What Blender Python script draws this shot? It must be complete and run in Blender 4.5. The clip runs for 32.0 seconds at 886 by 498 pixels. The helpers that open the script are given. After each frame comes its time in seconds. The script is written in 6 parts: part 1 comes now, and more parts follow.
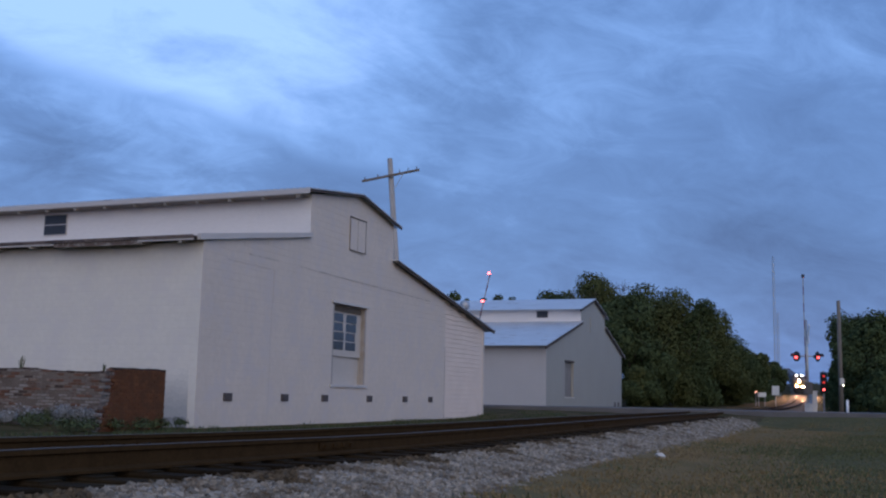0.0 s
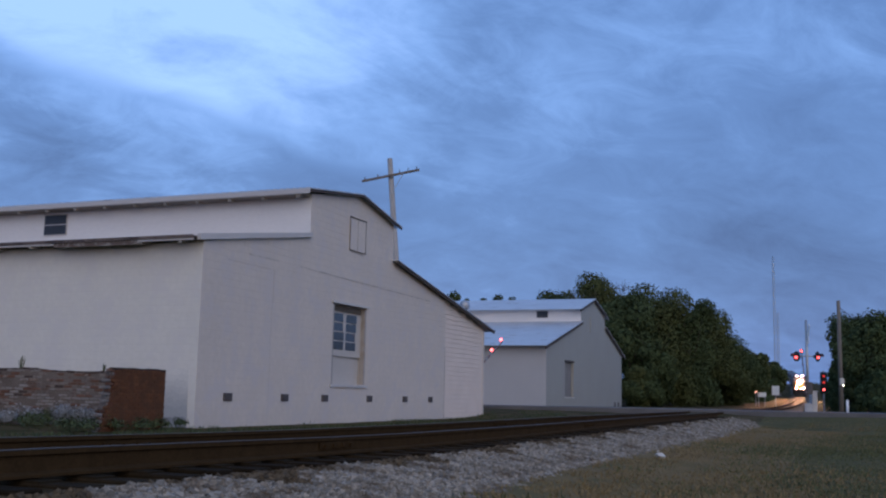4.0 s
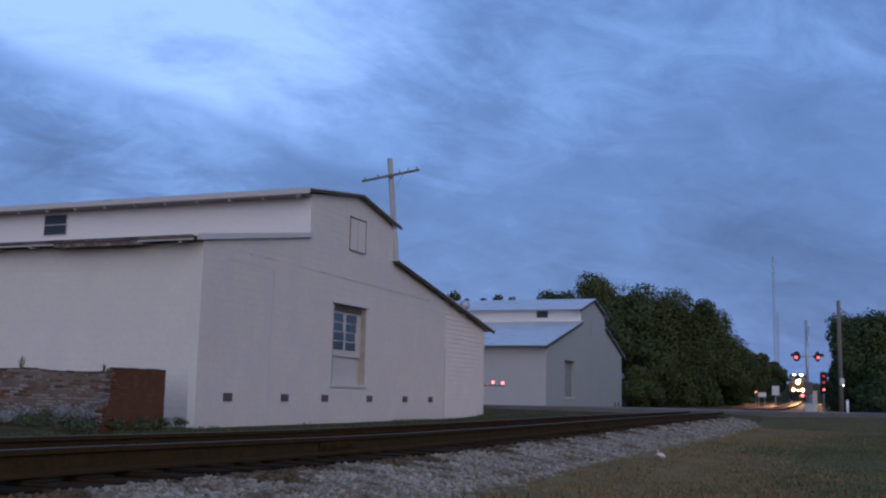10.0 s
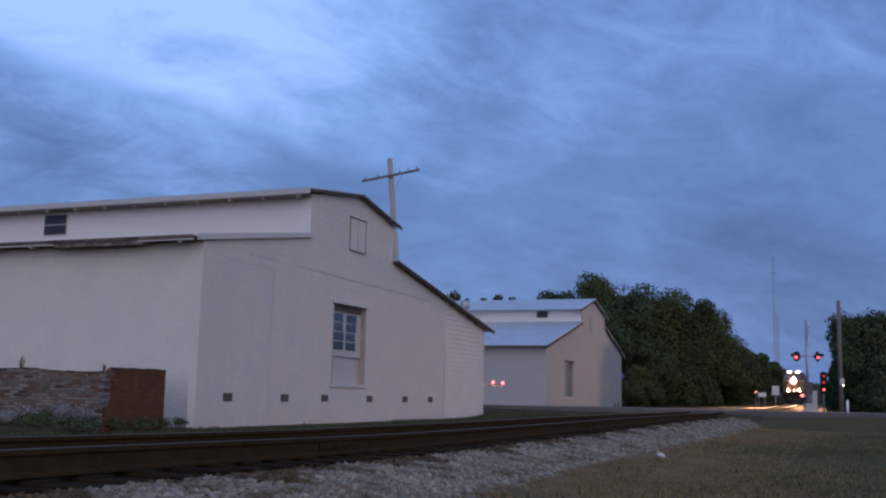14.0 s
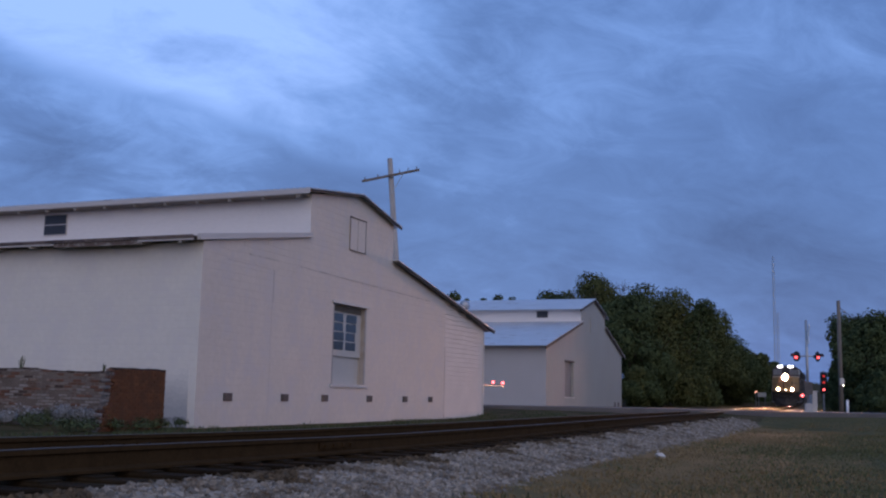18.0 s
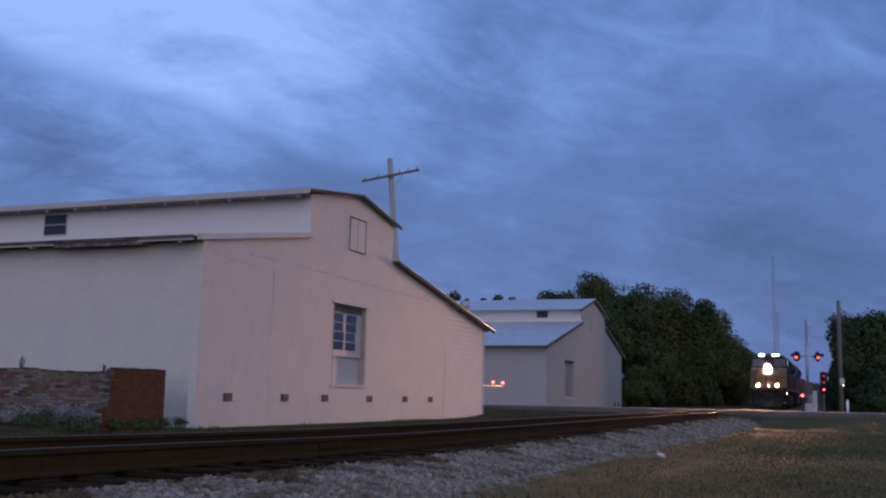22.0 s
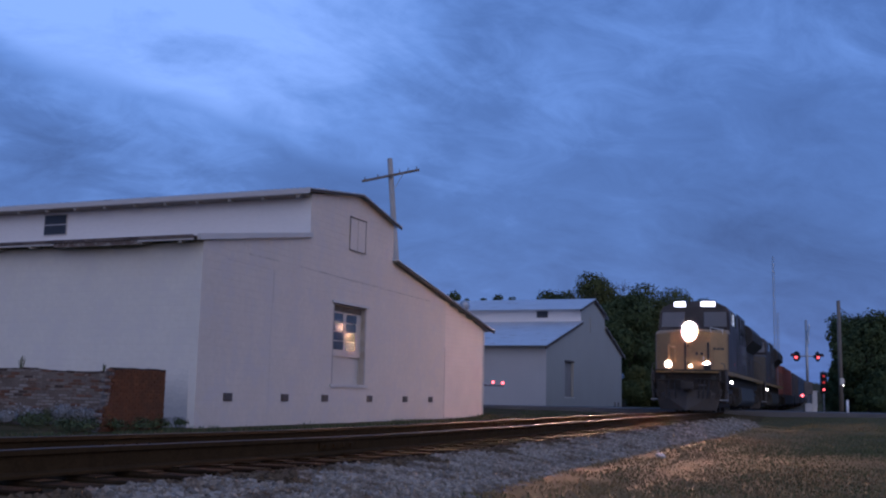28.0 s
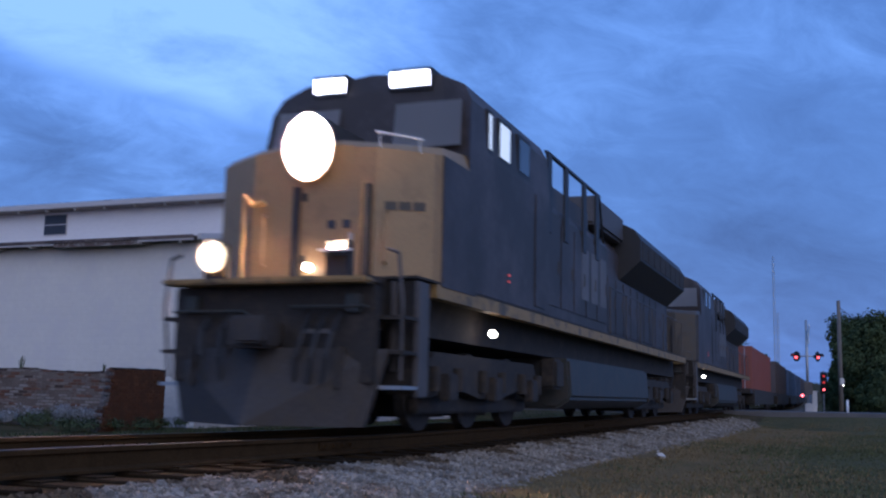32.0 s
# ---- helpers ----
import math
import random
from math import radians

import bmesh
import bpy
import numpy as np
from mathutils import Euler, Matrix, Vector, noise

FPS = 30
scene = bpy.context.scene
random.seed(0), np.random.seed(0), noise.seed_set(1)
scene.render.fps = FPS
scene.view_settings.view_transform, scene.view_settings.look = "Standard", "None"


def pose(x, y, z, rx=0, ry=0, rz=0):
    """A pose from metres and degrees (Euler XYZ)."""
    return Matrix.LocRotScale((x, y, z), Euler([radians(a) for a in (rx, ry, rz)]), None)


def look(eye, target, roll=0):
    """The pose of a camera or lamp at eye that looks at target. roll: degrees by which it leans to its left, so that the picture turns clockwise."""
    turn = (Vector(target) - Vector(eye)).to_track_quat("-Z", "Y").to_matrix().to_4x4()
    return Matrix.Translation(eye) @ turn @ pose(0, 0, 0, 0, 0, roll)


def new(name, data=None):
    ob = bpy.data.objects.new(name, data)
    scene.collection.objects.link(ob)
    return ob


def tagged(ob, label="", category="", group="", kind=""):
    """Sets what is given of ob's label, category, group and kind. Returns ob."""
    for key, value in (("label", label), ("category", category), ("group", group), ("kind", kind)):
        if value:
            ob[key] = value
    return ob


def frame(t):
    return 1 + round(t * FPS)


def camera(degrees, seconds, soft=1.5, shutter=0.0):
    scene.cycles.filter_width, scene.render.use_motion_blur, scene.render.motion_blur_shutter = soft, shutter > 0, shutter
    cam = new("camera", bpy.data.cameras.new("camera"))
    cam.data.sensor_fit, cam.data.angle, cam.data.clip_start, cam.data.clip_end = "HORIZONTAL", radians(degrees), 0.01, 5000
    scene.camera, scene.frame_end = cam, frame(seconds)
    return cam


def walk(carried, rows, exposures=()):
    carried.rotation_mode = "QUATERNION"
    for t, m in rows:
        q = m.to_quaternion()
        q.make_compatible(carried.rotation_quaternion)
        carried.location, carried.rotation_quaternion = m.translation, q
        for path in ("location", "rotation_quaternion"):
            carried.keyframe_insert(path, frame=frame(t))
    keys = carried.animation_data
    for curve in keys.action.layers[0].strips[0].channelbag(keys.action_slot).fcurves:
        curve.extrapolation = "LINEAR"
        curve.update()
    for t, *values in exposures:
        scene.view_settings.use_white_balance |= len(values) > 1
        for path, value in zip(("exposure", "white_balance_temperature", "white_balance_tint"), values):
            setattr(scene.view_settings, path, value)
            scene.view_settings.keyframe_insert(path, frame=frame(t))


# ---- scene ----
# The camera stands still beside the track.
TILT, ROLL, WIDE = 8.126, 1.206, 46.5
cam = camera(WIDE, 32.0, soft=2.2, shutter=0.5)
STAND = pose(0, 0, 0.441, 90 + TILT, 0, 0) @ pose(0, 0, 0, 0, 0, ROLL)
walk(cam, [(0, STAND), (32, STAND)],
     exposures=[(0, 0.0, 6500, 10), (6, 0.0, 6500, 10), (9, -0.05, 6450, 12), (13, -0.15, 6400, 14), (17, -0.2, 6350, 16), (20, -0.33, 6300, 18),
                (24, -0.5, 6200, 20), (28, -0.52, 5600, 20), (30, -0.34, 5450, 17), (31, -0.28, 5400, 15), (32, -0.14, 5400, 15)])

# ---- world and light: a cloudy sky after sunset ----
world = bpy.data.worlds.new("world")
scene.world = world
world.use_nodes = True


def build_sky():
    nt = world.node_tree
    nt.nodes.clear()
    N, L = nt.nodes.new, nt.links.new

    def math_node(op, a, b=0.0, clamp=False):
        n = N("ShaderNodeMath"); n.operation = op; n.use_clamp = clamp
        for i, v in enumerate((a, b)):
            if isinstance(v, (int, float)):
                n.inputs[i].default_value = v
            else:
                L(v, n.inputs[i])
        return n.outputs[0]

    out, bg = N("ShaderNodeOutputWorld"), N("ShaderNodeBackground")
    sky = N("ShaderNodeTexSky")
    sky.sky_type = "NISHITA"
    sky.sun_disc = False
    sky.sun_elevation, sky.sun_rotation = radians(2.0), radians(170)
    co = N("ShaderNodeTexCoord")
    view = co.outputs["Generated"]
    sep = N("ShaderNodeSeparateXYZ")
    L(view, sep.inputs[0])
    low = math_node("MAXIMUM", math_node("ADD", sep.outputs["Z"], 0.45), 0.1)
    comb = N("ShaderNodeCombineXYZ")
    for i in range(3):
        L(low, comb.inputs[i])
    div = N("ShaderNodeVectorMath"); div.operation = "DIVIDE"
    L(view, div.inputs[0]); L(comb.outputs[0], div.inputs[1])

    def clouds(scale, stretch, turn, detail, rough, warp, shift):
        mp = N("ShaderNodeMapping")
        mp.vector_type = "TEXTURE"
        mp.inputs["Rotation"].default_value = (0, 0, radians(turn))
        mp.inputs["Scale"].default_value = (1 / stretch[0], 1 / stretch[1], 1e6)
        mp.inputs["Location"].default_value = (*shift, 0)
        L(div.outputs[0], mp.inputs[0])
        n = N("ShaderNodeTexNoise")
        n.inputs["Scale"].default_value, n.inputs["Detail"].default_value = scale, detail
        n.inputs["Roughness"].default_value, n.inputs["Distortion"].default_value = rough, warp
        L(mp.outputs[0], n.inputs[0])
        return n.outputs[0]

    broad = clouds(3.0, (0.8, 1.45), 32, 8, 0.58, 0.35, (0.2, 0.4))
    puffs = clouds(8.5, (0.95, 1.3), 8, 8, 0.66, 0.6, (3.1, 1.7))

    def region(way, inner, outer):
        """1 round a direction, fading to 0; its edge is ragged by the clouds."""
        d = N("ShaderNodeVectorMath"); d.operation = "DOT_PRODUCT"
        d.inputs[1].default_value = Vector(way).normalized()
        L(view, d.inputs[0])
        ragged = math_node("ADD", d.outputs["Value"], math_node("MULTIPLY", math_node("SUBTRACT", broad, 0.5), 0.05))
        mr = N("ShaderNodeMapRange"); mr.interpolation_type = "SMOOTHSTEP"
        mr.inputs["From Min"].default_value, mr.inputs["From Max"].default_value = math.cos(radians(outer)), math.cos(radians(inner))
        L(ragged, mr.inputs[0])
        return mr.outputs[0]

    v = math_node("ADD", math_node("MULTIPLY", math_node("SUBTRACT", broad, 0.5), 0.78), 0.47)
    v = math_node("ADD", v, math_node("MULTIPLY", math_node("SUBTRACT", puffs, 0.5), 0.42))
    # the ragged edge of a heavier cloud bank, running slantwise
    def along(direction):
        d = N("ShaderNodeVectorMath"); d.operation = "DOT_PRODUCT"
        d.inputs[1].default_value = direction
        L(div.outputs[0], d.inputs[0])
        return d.outputs["Value"]

    def ease(value, a, b):
        mr = N("ShaderNodeMapRange"); mr.interpolation_type = "SMOOTHSTEP"
        mr.inputs["From Min"].default_value, mr.inputs["From Max"].default_value = min(a, b), max(a, b)
        mr.inputs["To Min"].default_value, mr.inputs["To Max"].default_value = (0, 1) if a < b else (1, 0)
        L(value, mr.inputs[0])
        return mr.outputs[0]

    across = math_node("ADD", along((-0.585, 0.811, 0)), math_node("MULTIPLY", math_node("SUBTRACT", broad, 0.5), 0.16))
    across = math_node("ADD", across, math_node("MULTIPLY", math_node("SUBTRACT", puffs, 0.5), 0.10))
    bank = math_node("MULTIPLY", math_node("MULTIPLY", ease(across, 1.235, 1.285), ease(across, 1.50, 1.31)), ease(along((0.811, 0.585, 0)), 1.05, 0.65))
    v = math_node("SUBTRACT", v, math_node("MULTIPLY", bank, 0.17))
    # a thin bright gap high up, and heavier cloud below it
    for way, inner, outer, k in (((-0.23, 0.90, 0.37), 1, 16, 0.33), ((-0.30, 0.87, 0.30), 2, 8, 0.06), ((-0.33, 0.92, 0.205), 1, 7.5, -0.10), ((-0.21, 0.955, 0.215), 1, 6, -0.08),
                                 ((-0.10, 0.975, 0.20), 1, 7, -0.08), ((0.02, 0.98, 0.13), 2, 9, -0.08), ((0.25, 0.96, 0.10), 3, 14, -0.14), ((0.42, 0.88, 0.22), 3, 18, -0.09)):
        v = math_node("ADD", v, math_node("MULTIPLY", region(way, inner, outer), k))
    ramp = N("ShaderNodeValToRGB")
    e = ramp.color_ramp.elements
    e[0].position, e[0].color = 0.10, (0.060, 0.125, 0.315, 1)
    e[1].position, e[1].color = 0.84, (0.352, 0.580, 1.10, 1)
    for p, c in ((0.38, (0.113, 0.228, 0.520, 1)), (0.56, (0.187, 0.357, 0.757, 1))):
        m = e.new(p); m.color = c
    L(v, ramp.inputs[0])
    add = N("ShaderNodeMix"); add.data_type = "RGBA"; add.blend_type = "ADD"
    add.inputs[0].default_value = 0.02
    L(ramp.outputs[0], add.inputs[6]); L(sky.outputs[0], add.inputs[7])
    L(add.outputs[2], bg.inputs[0])
    bg.inputs[1].default_value = 1.12
    L(bg.outputs[0], out.inputs[0])


build_sky()
# the afterglow of the set sun, broad and soft, from behind the camera
sun = new("sun", bpy.data.lights.new("sun", "SUN"))
sun.data.energy, sun.data.angle, sun.data.color = 1.3, radians(70), (1.0, 0.83, 0.62)
sun.matrix_world = look((0, 0, 50), (-0.30, 0.95, 49.62))

# ---- materials ----
def material(name, color, rough=0.8, metal=0.0, vary=0.25, scale=3.0, fine=40.0, bump=0.15, stain=None, amount=0.35,
             per_object=0.0, island=0.0, spec=0.5, stretch=(1, 1, 1), world_space=False, courses=None):
    """A surface with variation at two scales, an optional second colour in patches, and fine relief."""
    mat = bpy.data.materials.new(name)
    mat.use_nodes = True
    nt = mat.node_tree
    N, L = nt.nodes.new, nt.links.new
    b = nt.nodes["Principled BSDF"]
    b.inputs["Roughness"].default_value, b.inputs["Metallic"].default_value = rough, metal
    b.inputs["Specular IOR Level"].default_value = spec
    if rough >= 0.9:
        b.inputs["Specular IOR Level"].default_value = 0.04
    co = N("ShaderNodeTexCoord")
    mp = N("ShaderNodeMapping"); mp.inputs["Scale"].default_value = stretch
    if world_space:
        geo = N("ShaderNodeNewGeometry")
        L(geo.outputs["Position"], mp.inputs[0])
    else:
        L(co.outputs["Object"], mp.inputs[0])
    big, small = N("ShaderNodeTexNoise"), N("ShaderNodeTexNoise")
    big.inputs["Scale"].default_value, big.inputs["Detail"].default_value = scale, 5
    small.inputs["Scale"].default_value, small.inputs["Detail"].default_value = fine, 3
    L(mp.outputs[0], big.inputs[0]); L(mp.outputs[0], small.inputs[0])
    mixn = N("ShaderNodeMath"); mixn.operation = "ADD"
    L(big.outputs[0], mixn.inputs[0]); L(small.outputs[0], mixn.inputs[1])
    mr = N("ShaderNodeMapRange")
    mr.inputs["From Min"].default_value, mr.inputs["From Max"].default_value = 0.6, 1.4
    mr.inputs["To Min"].default_value, mr.inputs["To Max"].default_value = 1 - vary, 1 + vary
    L(mixn.outputs[0], mr.inputs[0])
    value = mr.outputs[0]
    if per_object or island:
        src = N("ShaderNodeObjectInfo") if per_object else N("ShaderNodeNewGeometry")
        k = per_object or island
        r2 = N("ShaderNodeMapRange")
        r2.inputs["To Min"].default_value, r2.inputs["To Max"].default_value = 1 - k, 1 + k
        L(src.outputs["Random" if per_object else "Random Per Island"], r2.inputs[0])
        mm = N("ShaderNodeMath"); mm.operation = "MULTIPLY"
        L(value, mm.inputs[0]); L(r2.outputs[0], mm.inputs[1])
        value = mm.outputs[0]
    base = N("ShaderNodeVectorMath"); base.operation = "SCALE"
    base.inputs[0].default_value = color
    L(value, base.inputs["Scale"])
    col = base.outputs[0]
    if stain:
        n3 = N("ShaderNodeTexNoise")
        n3.inputs["Scale"].default_value, n3.inputs["Detail"].default_value = scale * 1.7, 8
        n3.inputs["Roughness"].default_value = 0.65
        L(mp.outputs[0], n3.inputs[0])
        rp = N("ShaderNodeValToRGB")
        rp.color_ramp.elements[0].position = 0.62 - amount * 0.4
        rp.color_ramp.elements[1].position = 0.74 - amount * 0.4
        L(n3.outputs[0], rp.inputs[0])
        mx = N("ShaderNodeMix"); mx.data_type = "RGBA"
        L(rp.outputs[0], mx.inputs[0]); L(col, mx.inputs[6])
        mx.inputs[7].default_value = (*stain, 1)
        col = mx.outputs[2]
    joint = None
    if courses:
        # painted-over courses: joints run level, whichever way the wall faces
        sp, cb, ad = N("ShaderNodeSeparateXYZ"), N("ShaderNodeCombineXYZ"), N("ShaderNodeMath")
        L(co.outputs["Object"], sp.inputs[0])
        L(sp.outputs["X"], ad.inputs[0]); L(sp.outputs["Y"], ad.inputs[1])
        L(ad.outputs[0], cb.inputs[0]); L(sp.outputs["Z"], cb.inputs[1])
        br = N("ShaderNodeTexBrick")
        br.inputs["Scale"].default_value = 1.0
        br.inputs["Brick Width"].default_value, br.inputs["Row Height"].default_value = courses
        br.inputs["Mortar Size"].default_value, br.inputs["Mortar Smooth"].default_value = 0.012, 0.6
        L(cb.outputs[0], br.inputs["Vector"])
        joint = br.outputs["Fac"]
        worn = N("ShaderNodeMath"); worn.operation = "MULTIPLY"
        L(joint, worn.inputs[0]); L(big.outputs[0], worn.inputs[1])
        dk = N("ShaderNodeMix"); dk.data_type = "RGBA"
        L(worn.outputs[0], dk.inputs[0]); L(col, dk.inputs[6])
        dk.inputs[7].default_value = (*[0.955 * c for c in color], 1)
        col = dk.outputs[2]
    L(col, b.inputs["Base Color"])
    if joint:
        b2 = N("ShaderNodeBump"); b2.invert = True
        b2.inputs["Strength"].default_value, b2.inputs["Distance"].default_value = 0.18, 0.01
        L(joint, b2.inputs["Height"])
    if bump:
        bp = N("ShaderNodeBump")
        bp.inputs["Strength"].default_value, bp.inputs["Distance"].default_value = bump, 0.02
        L(small.outputs[0], bp.inputs["Height"]); L(bp.outputs[0], b.inputs["Normal"])
        if joint:
            L(b2.outputs[0], bp.inputs["Normal"])
    return mat


def glow(name, color, strength):
    mat = bpy.data.materials.new(name)
    mat.use_nodes = True
    b = mat.node_tree.nodes["Principled BSDF"]
    b.inputs["Base Color"].default_value = (*[0.4 * c for c in color], 1)
    b.inputs["Emission Color"].default_value = (*color, 1)
    b.inputs["Emission Strength"].default_value = strength
    return mat


def glass(name, color=(0.03, 0.035, 0.04), rough=0.06, gloss=0.5):
    mat = bpy.data.materials.new(name)
    mat.use_nodes = True
    b = mat.node_tree.nodes["Principled BSDF"]
    b.inputs["Base Color"].default_value = (*color, 1)
    b.inputs["Roughness"].default_value = rough
    b.inputs["Specular IOR Level"].default_value = gloss
    return mat


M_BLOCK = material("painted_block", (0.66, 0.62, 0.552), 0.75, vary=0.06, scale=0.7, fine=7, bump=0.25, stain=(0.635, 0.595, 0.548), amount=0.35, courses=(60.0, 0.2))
# front copy of the wall paint, its dimmer and warmer light put into the colour
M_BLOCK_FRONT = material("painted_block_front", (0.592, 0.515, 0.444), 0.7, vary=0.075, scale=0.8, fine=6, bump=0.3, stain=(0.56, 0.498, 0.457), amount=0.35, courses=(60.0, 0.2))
# far warehouse gable, a darker tone than its side walls
M_BLOCK_FAR = material("far_gable_block", (0.315, 0.315, 0.295), 0.8, vary=0.05, scale=0.4, fine=6, bump=0.08)
M_WHITE_BOARD = material("white_board", (0.76, 0.73, 0.71), 0.7, vary=0.06, scale=0.8, fine=25, bump=0.15, stretch=(0.3, 0.3, 1))
M_SIDING = material("lapped_siding", (0.68, 0.575, 0.50), 0.8, vary=0.07, scale=1.2, fine=20, bump=0.1)
M_TIN = material("galvanised_roof", (0.50, 0.52, 0.55), 0.45, 0.35, vary=0.12, scale=0.6, fine=9, bump=0.08, stain=(0.33, 0.30, 0.29), amount=0.12)
M_TIN_RUST = material("rusty_roof", (0.16, 0.12, 0.10), 0.75, 0.3, vary=0.3, scale=2, fine=20, bump=0.2, stain=(0.07, 0.05, 0.045), amount=0.5)
M_TIMBER = material("weathered_timber", (0.15, 0.128, 0.11), 0.9, vary=0.3, scale=3, fine=40, bump=0.3, stretch=(1, 1, 0.15))
M_DARKWOOD = material("dark_wood", (0.07, 0.055, 0.05), 0.85, vary=0.3, scale=3, fine=40, bump=0.3)
M_TRIM = material("painted_trim", (0.50, 0.47, 0.45), 0.65, vary=0.08, scale=2, fine=30)
M_DOOR = material("painted_door", (0.50, 0.45, 0.40), 0.6, vary=0.07, scale=2, fine=30, bump=0.1)
# darker than the trim: the doorway reveal's shade is in this colour
M_JAMB = material("dark_trim_paint", (0.33, 0.298, 0.272), 0.8, vary=0.15, scale=2, fine=25, bump=0.15, stain=(0.27, 0.23, 0.19), amount=0.3)
M_SCAR = material("scarred_paint", (0.42, 0.37, 0.32), 0.85, vary=0.3, scale=1.5, fine=20, bump=0.2, stain=(0.55, 0.49, 0.435), amount=0.45)
M_VENT = material("iron_vent", (0.12, 0.10, 0.095), 0.7, 0.3, vary=0.25, scale=8)
M_BRICK = material("bare_brick", (0.130, 0.058, 0.031), 0.9, vary=0.3, scale=2.5, fine=60, bump=0.35, per_object=0.13, stain=(0.100, 0.052, 0.031), amount=0.45, world_space=True)
M_BRICK_PALE = material("flaking_brick", (0.115, 0.078, 0.064), 0.9, vary=0.4, scale=1.5, fine=30, bump=0.35, stain=(0.185, 0.168, 0.155), amount=0.48, per_object=0.10, world_space=True)
M_MORTAR = material("mortar", (0.125, 0.105, 0.093), 0.95, vary=0.4, scale=1.5, fine=60, bump=0.3)
M_MORTAR_RED = material("red_mortar", (0.110, 0.052, 0.034), 0.95, vary=0.2, scale=6, fine=60, bump=0.3)
M_GRASS = material("mown_grass", (0.092, 0.080, 0.034), 0.95, vary=0.3, scale=0.35, fine=10, bump=0.4, stain=(0.090, 0.082, 0.042), amount=0.30)
M_GRASS_DRY = material("dry_mown_grass", (0.176, 0.122, 0.058), 0.95, vary=0.25, scale=0.5, fine=10, bump=0.4, stain=(0.125, 0.098, 0.044), amount=0.34)
M_BLADE = material("green_blades", (0.080, 0.086, 0.031), 0.85, vary=0.2, scale=0.4, fine=5, bump=0, island=0.2)
M_BLADE_DRY = material("straw_blades", (0.178, 0.128, 0.058), 0.85, vary=0.2, scale=0.5, fine=6, bump=0, island=0.2)
M_WEED = material("green_weeds", (0.046, 0.062, 0.020), 0.85, vary=0.35, scale=2, fine=30, bump=0, island=0.35)
M_WEED_PALE = material("grey_weeds", (0.235, 0.24, 0.245), 0.85, vary=0.3, scale=2, fine=30, bump=0, island=0.3)
M_BALLAST = material("ballast_bed", (0.125, 0.108, 0.086), 0.95, vary=0.45, scale=3, fine=22, bump=1.0)
M_STONE = material("ballast_stone", (0.228, 0.202, 0.168), 0.9, vary=0.35, scale=1.4, fine=60, bump=0.3, island=0.4, stain=(0.115, 0.090, 0.066), amount=0.3)
M_STONE_DIRTY = material("fouled_stone", (0.085, 0.064, 0.042), 0.9, vary=0.35, scale=1.4, fine=60, bump=0.3, island=0.45)
M_FOUL = material("fouled_ballast", (0.043, 0.028, 0.0125), 0.95, vary=0.4, scale=3, fine=22, bump=0.8)
M_TIE = material("timber_tie", (0.023, 0.016, 0.009), 0.9, vary=0.35, scale=4, fine=50, bump=0.5, per_object=0.3)
M_RAIL = material("rusty_rail", (0.044, 0.0265, 0.0120), 0.92, 0.0, vary=0.3, scale=6, fine=40, bump=0.2)
M_RAILTOP = material("worn_rail_head", (0.036, 0.026, 0.018), 0.42, 0.0, spec=0.08, vary=0.2, scale=5, fine=60, bump=0.05)
M_RAILTOP.node_tree.nodes["Principled BSDF"].inputs["Specular Tint"].default_value = (0.26, 0.22, 0.18, 1)
M_ROAD = material("road_asphalt", (0.13, 0.125, 0.125), 0.9, vary=0.2, scale=1.2, fine=40, bump=0.4)
M_DIRT = material("dirt_ground", (0.080, 0.057, 0.028), 0.95, vary=0.3, scale=0.8, fine=18, bump=0.5, stain=(0.046, 0.040, 0.015), amount=0.45)
M_BARK = material("bark", (0.07, 0.055, 0.045), 0.95, vary=0.3, scale=4, fine=30, bump=0.5)
M_LEAF = material("dark_leaves", (0.056, 0.074, 0.033), 0.9, vary=0.3, scale=0.35, fine=4, bump=0, island=0.22)
M_LEAF_WARM = material("early_autumn_leaves", (0.070, 0.080, 0.032), 0.9, vary=0.3, scale=0.4, fine=4, bump=0, island=0.22)
M_POLE = material("bleached_pole", (0.33, 0.31, 0.29), 0.9, vary=0.2, scale=3, fine=40, bump=0.3, stretch=(1, 1, 0.1))
M_POLE_DARK = material("creosoted_pole", (0.17, 0.15, 0.13), 0.9, vary=0.25, scale=3, fine=40, bump=0.3, stretch=(1, 1, 0.1))
M_STEEL = material("galvanised_steel", (0.38, 0.39, 0.40), 0.5, 0.7, vary=0.12, scale=4, fine=40, bump=0.05)
M_BLACK = material("black_paint", (0.018, 0.018, 0.02), 0.6, vary=0.25, scale=5, fine=40, bump=0.08)
M_CABINET = material("silver_cabinet", (0.36, 0.37, 0.38), 0.5, 0.2, vary=0.08, scale=2, fine=30, bump=0.05)
M_WHITE = material("white_paint", (0.75, 0.75, 0.74), 0.6, vary=0.08, scale=4, fine=30, bump=0.05)
M_ARM_WHITE = material("dull_white_reflective", (0.26, 0.26, 0.26), 0.6, vary=0.1, scale=5, fine=30, bump=0)
M_ARM_RED = material("red_reflective", (0.12, 0.03, 0.028), 0.5, vary=0.1, scale=5, fine=30, bump=0)
M_PANE = glass("dark_pane")
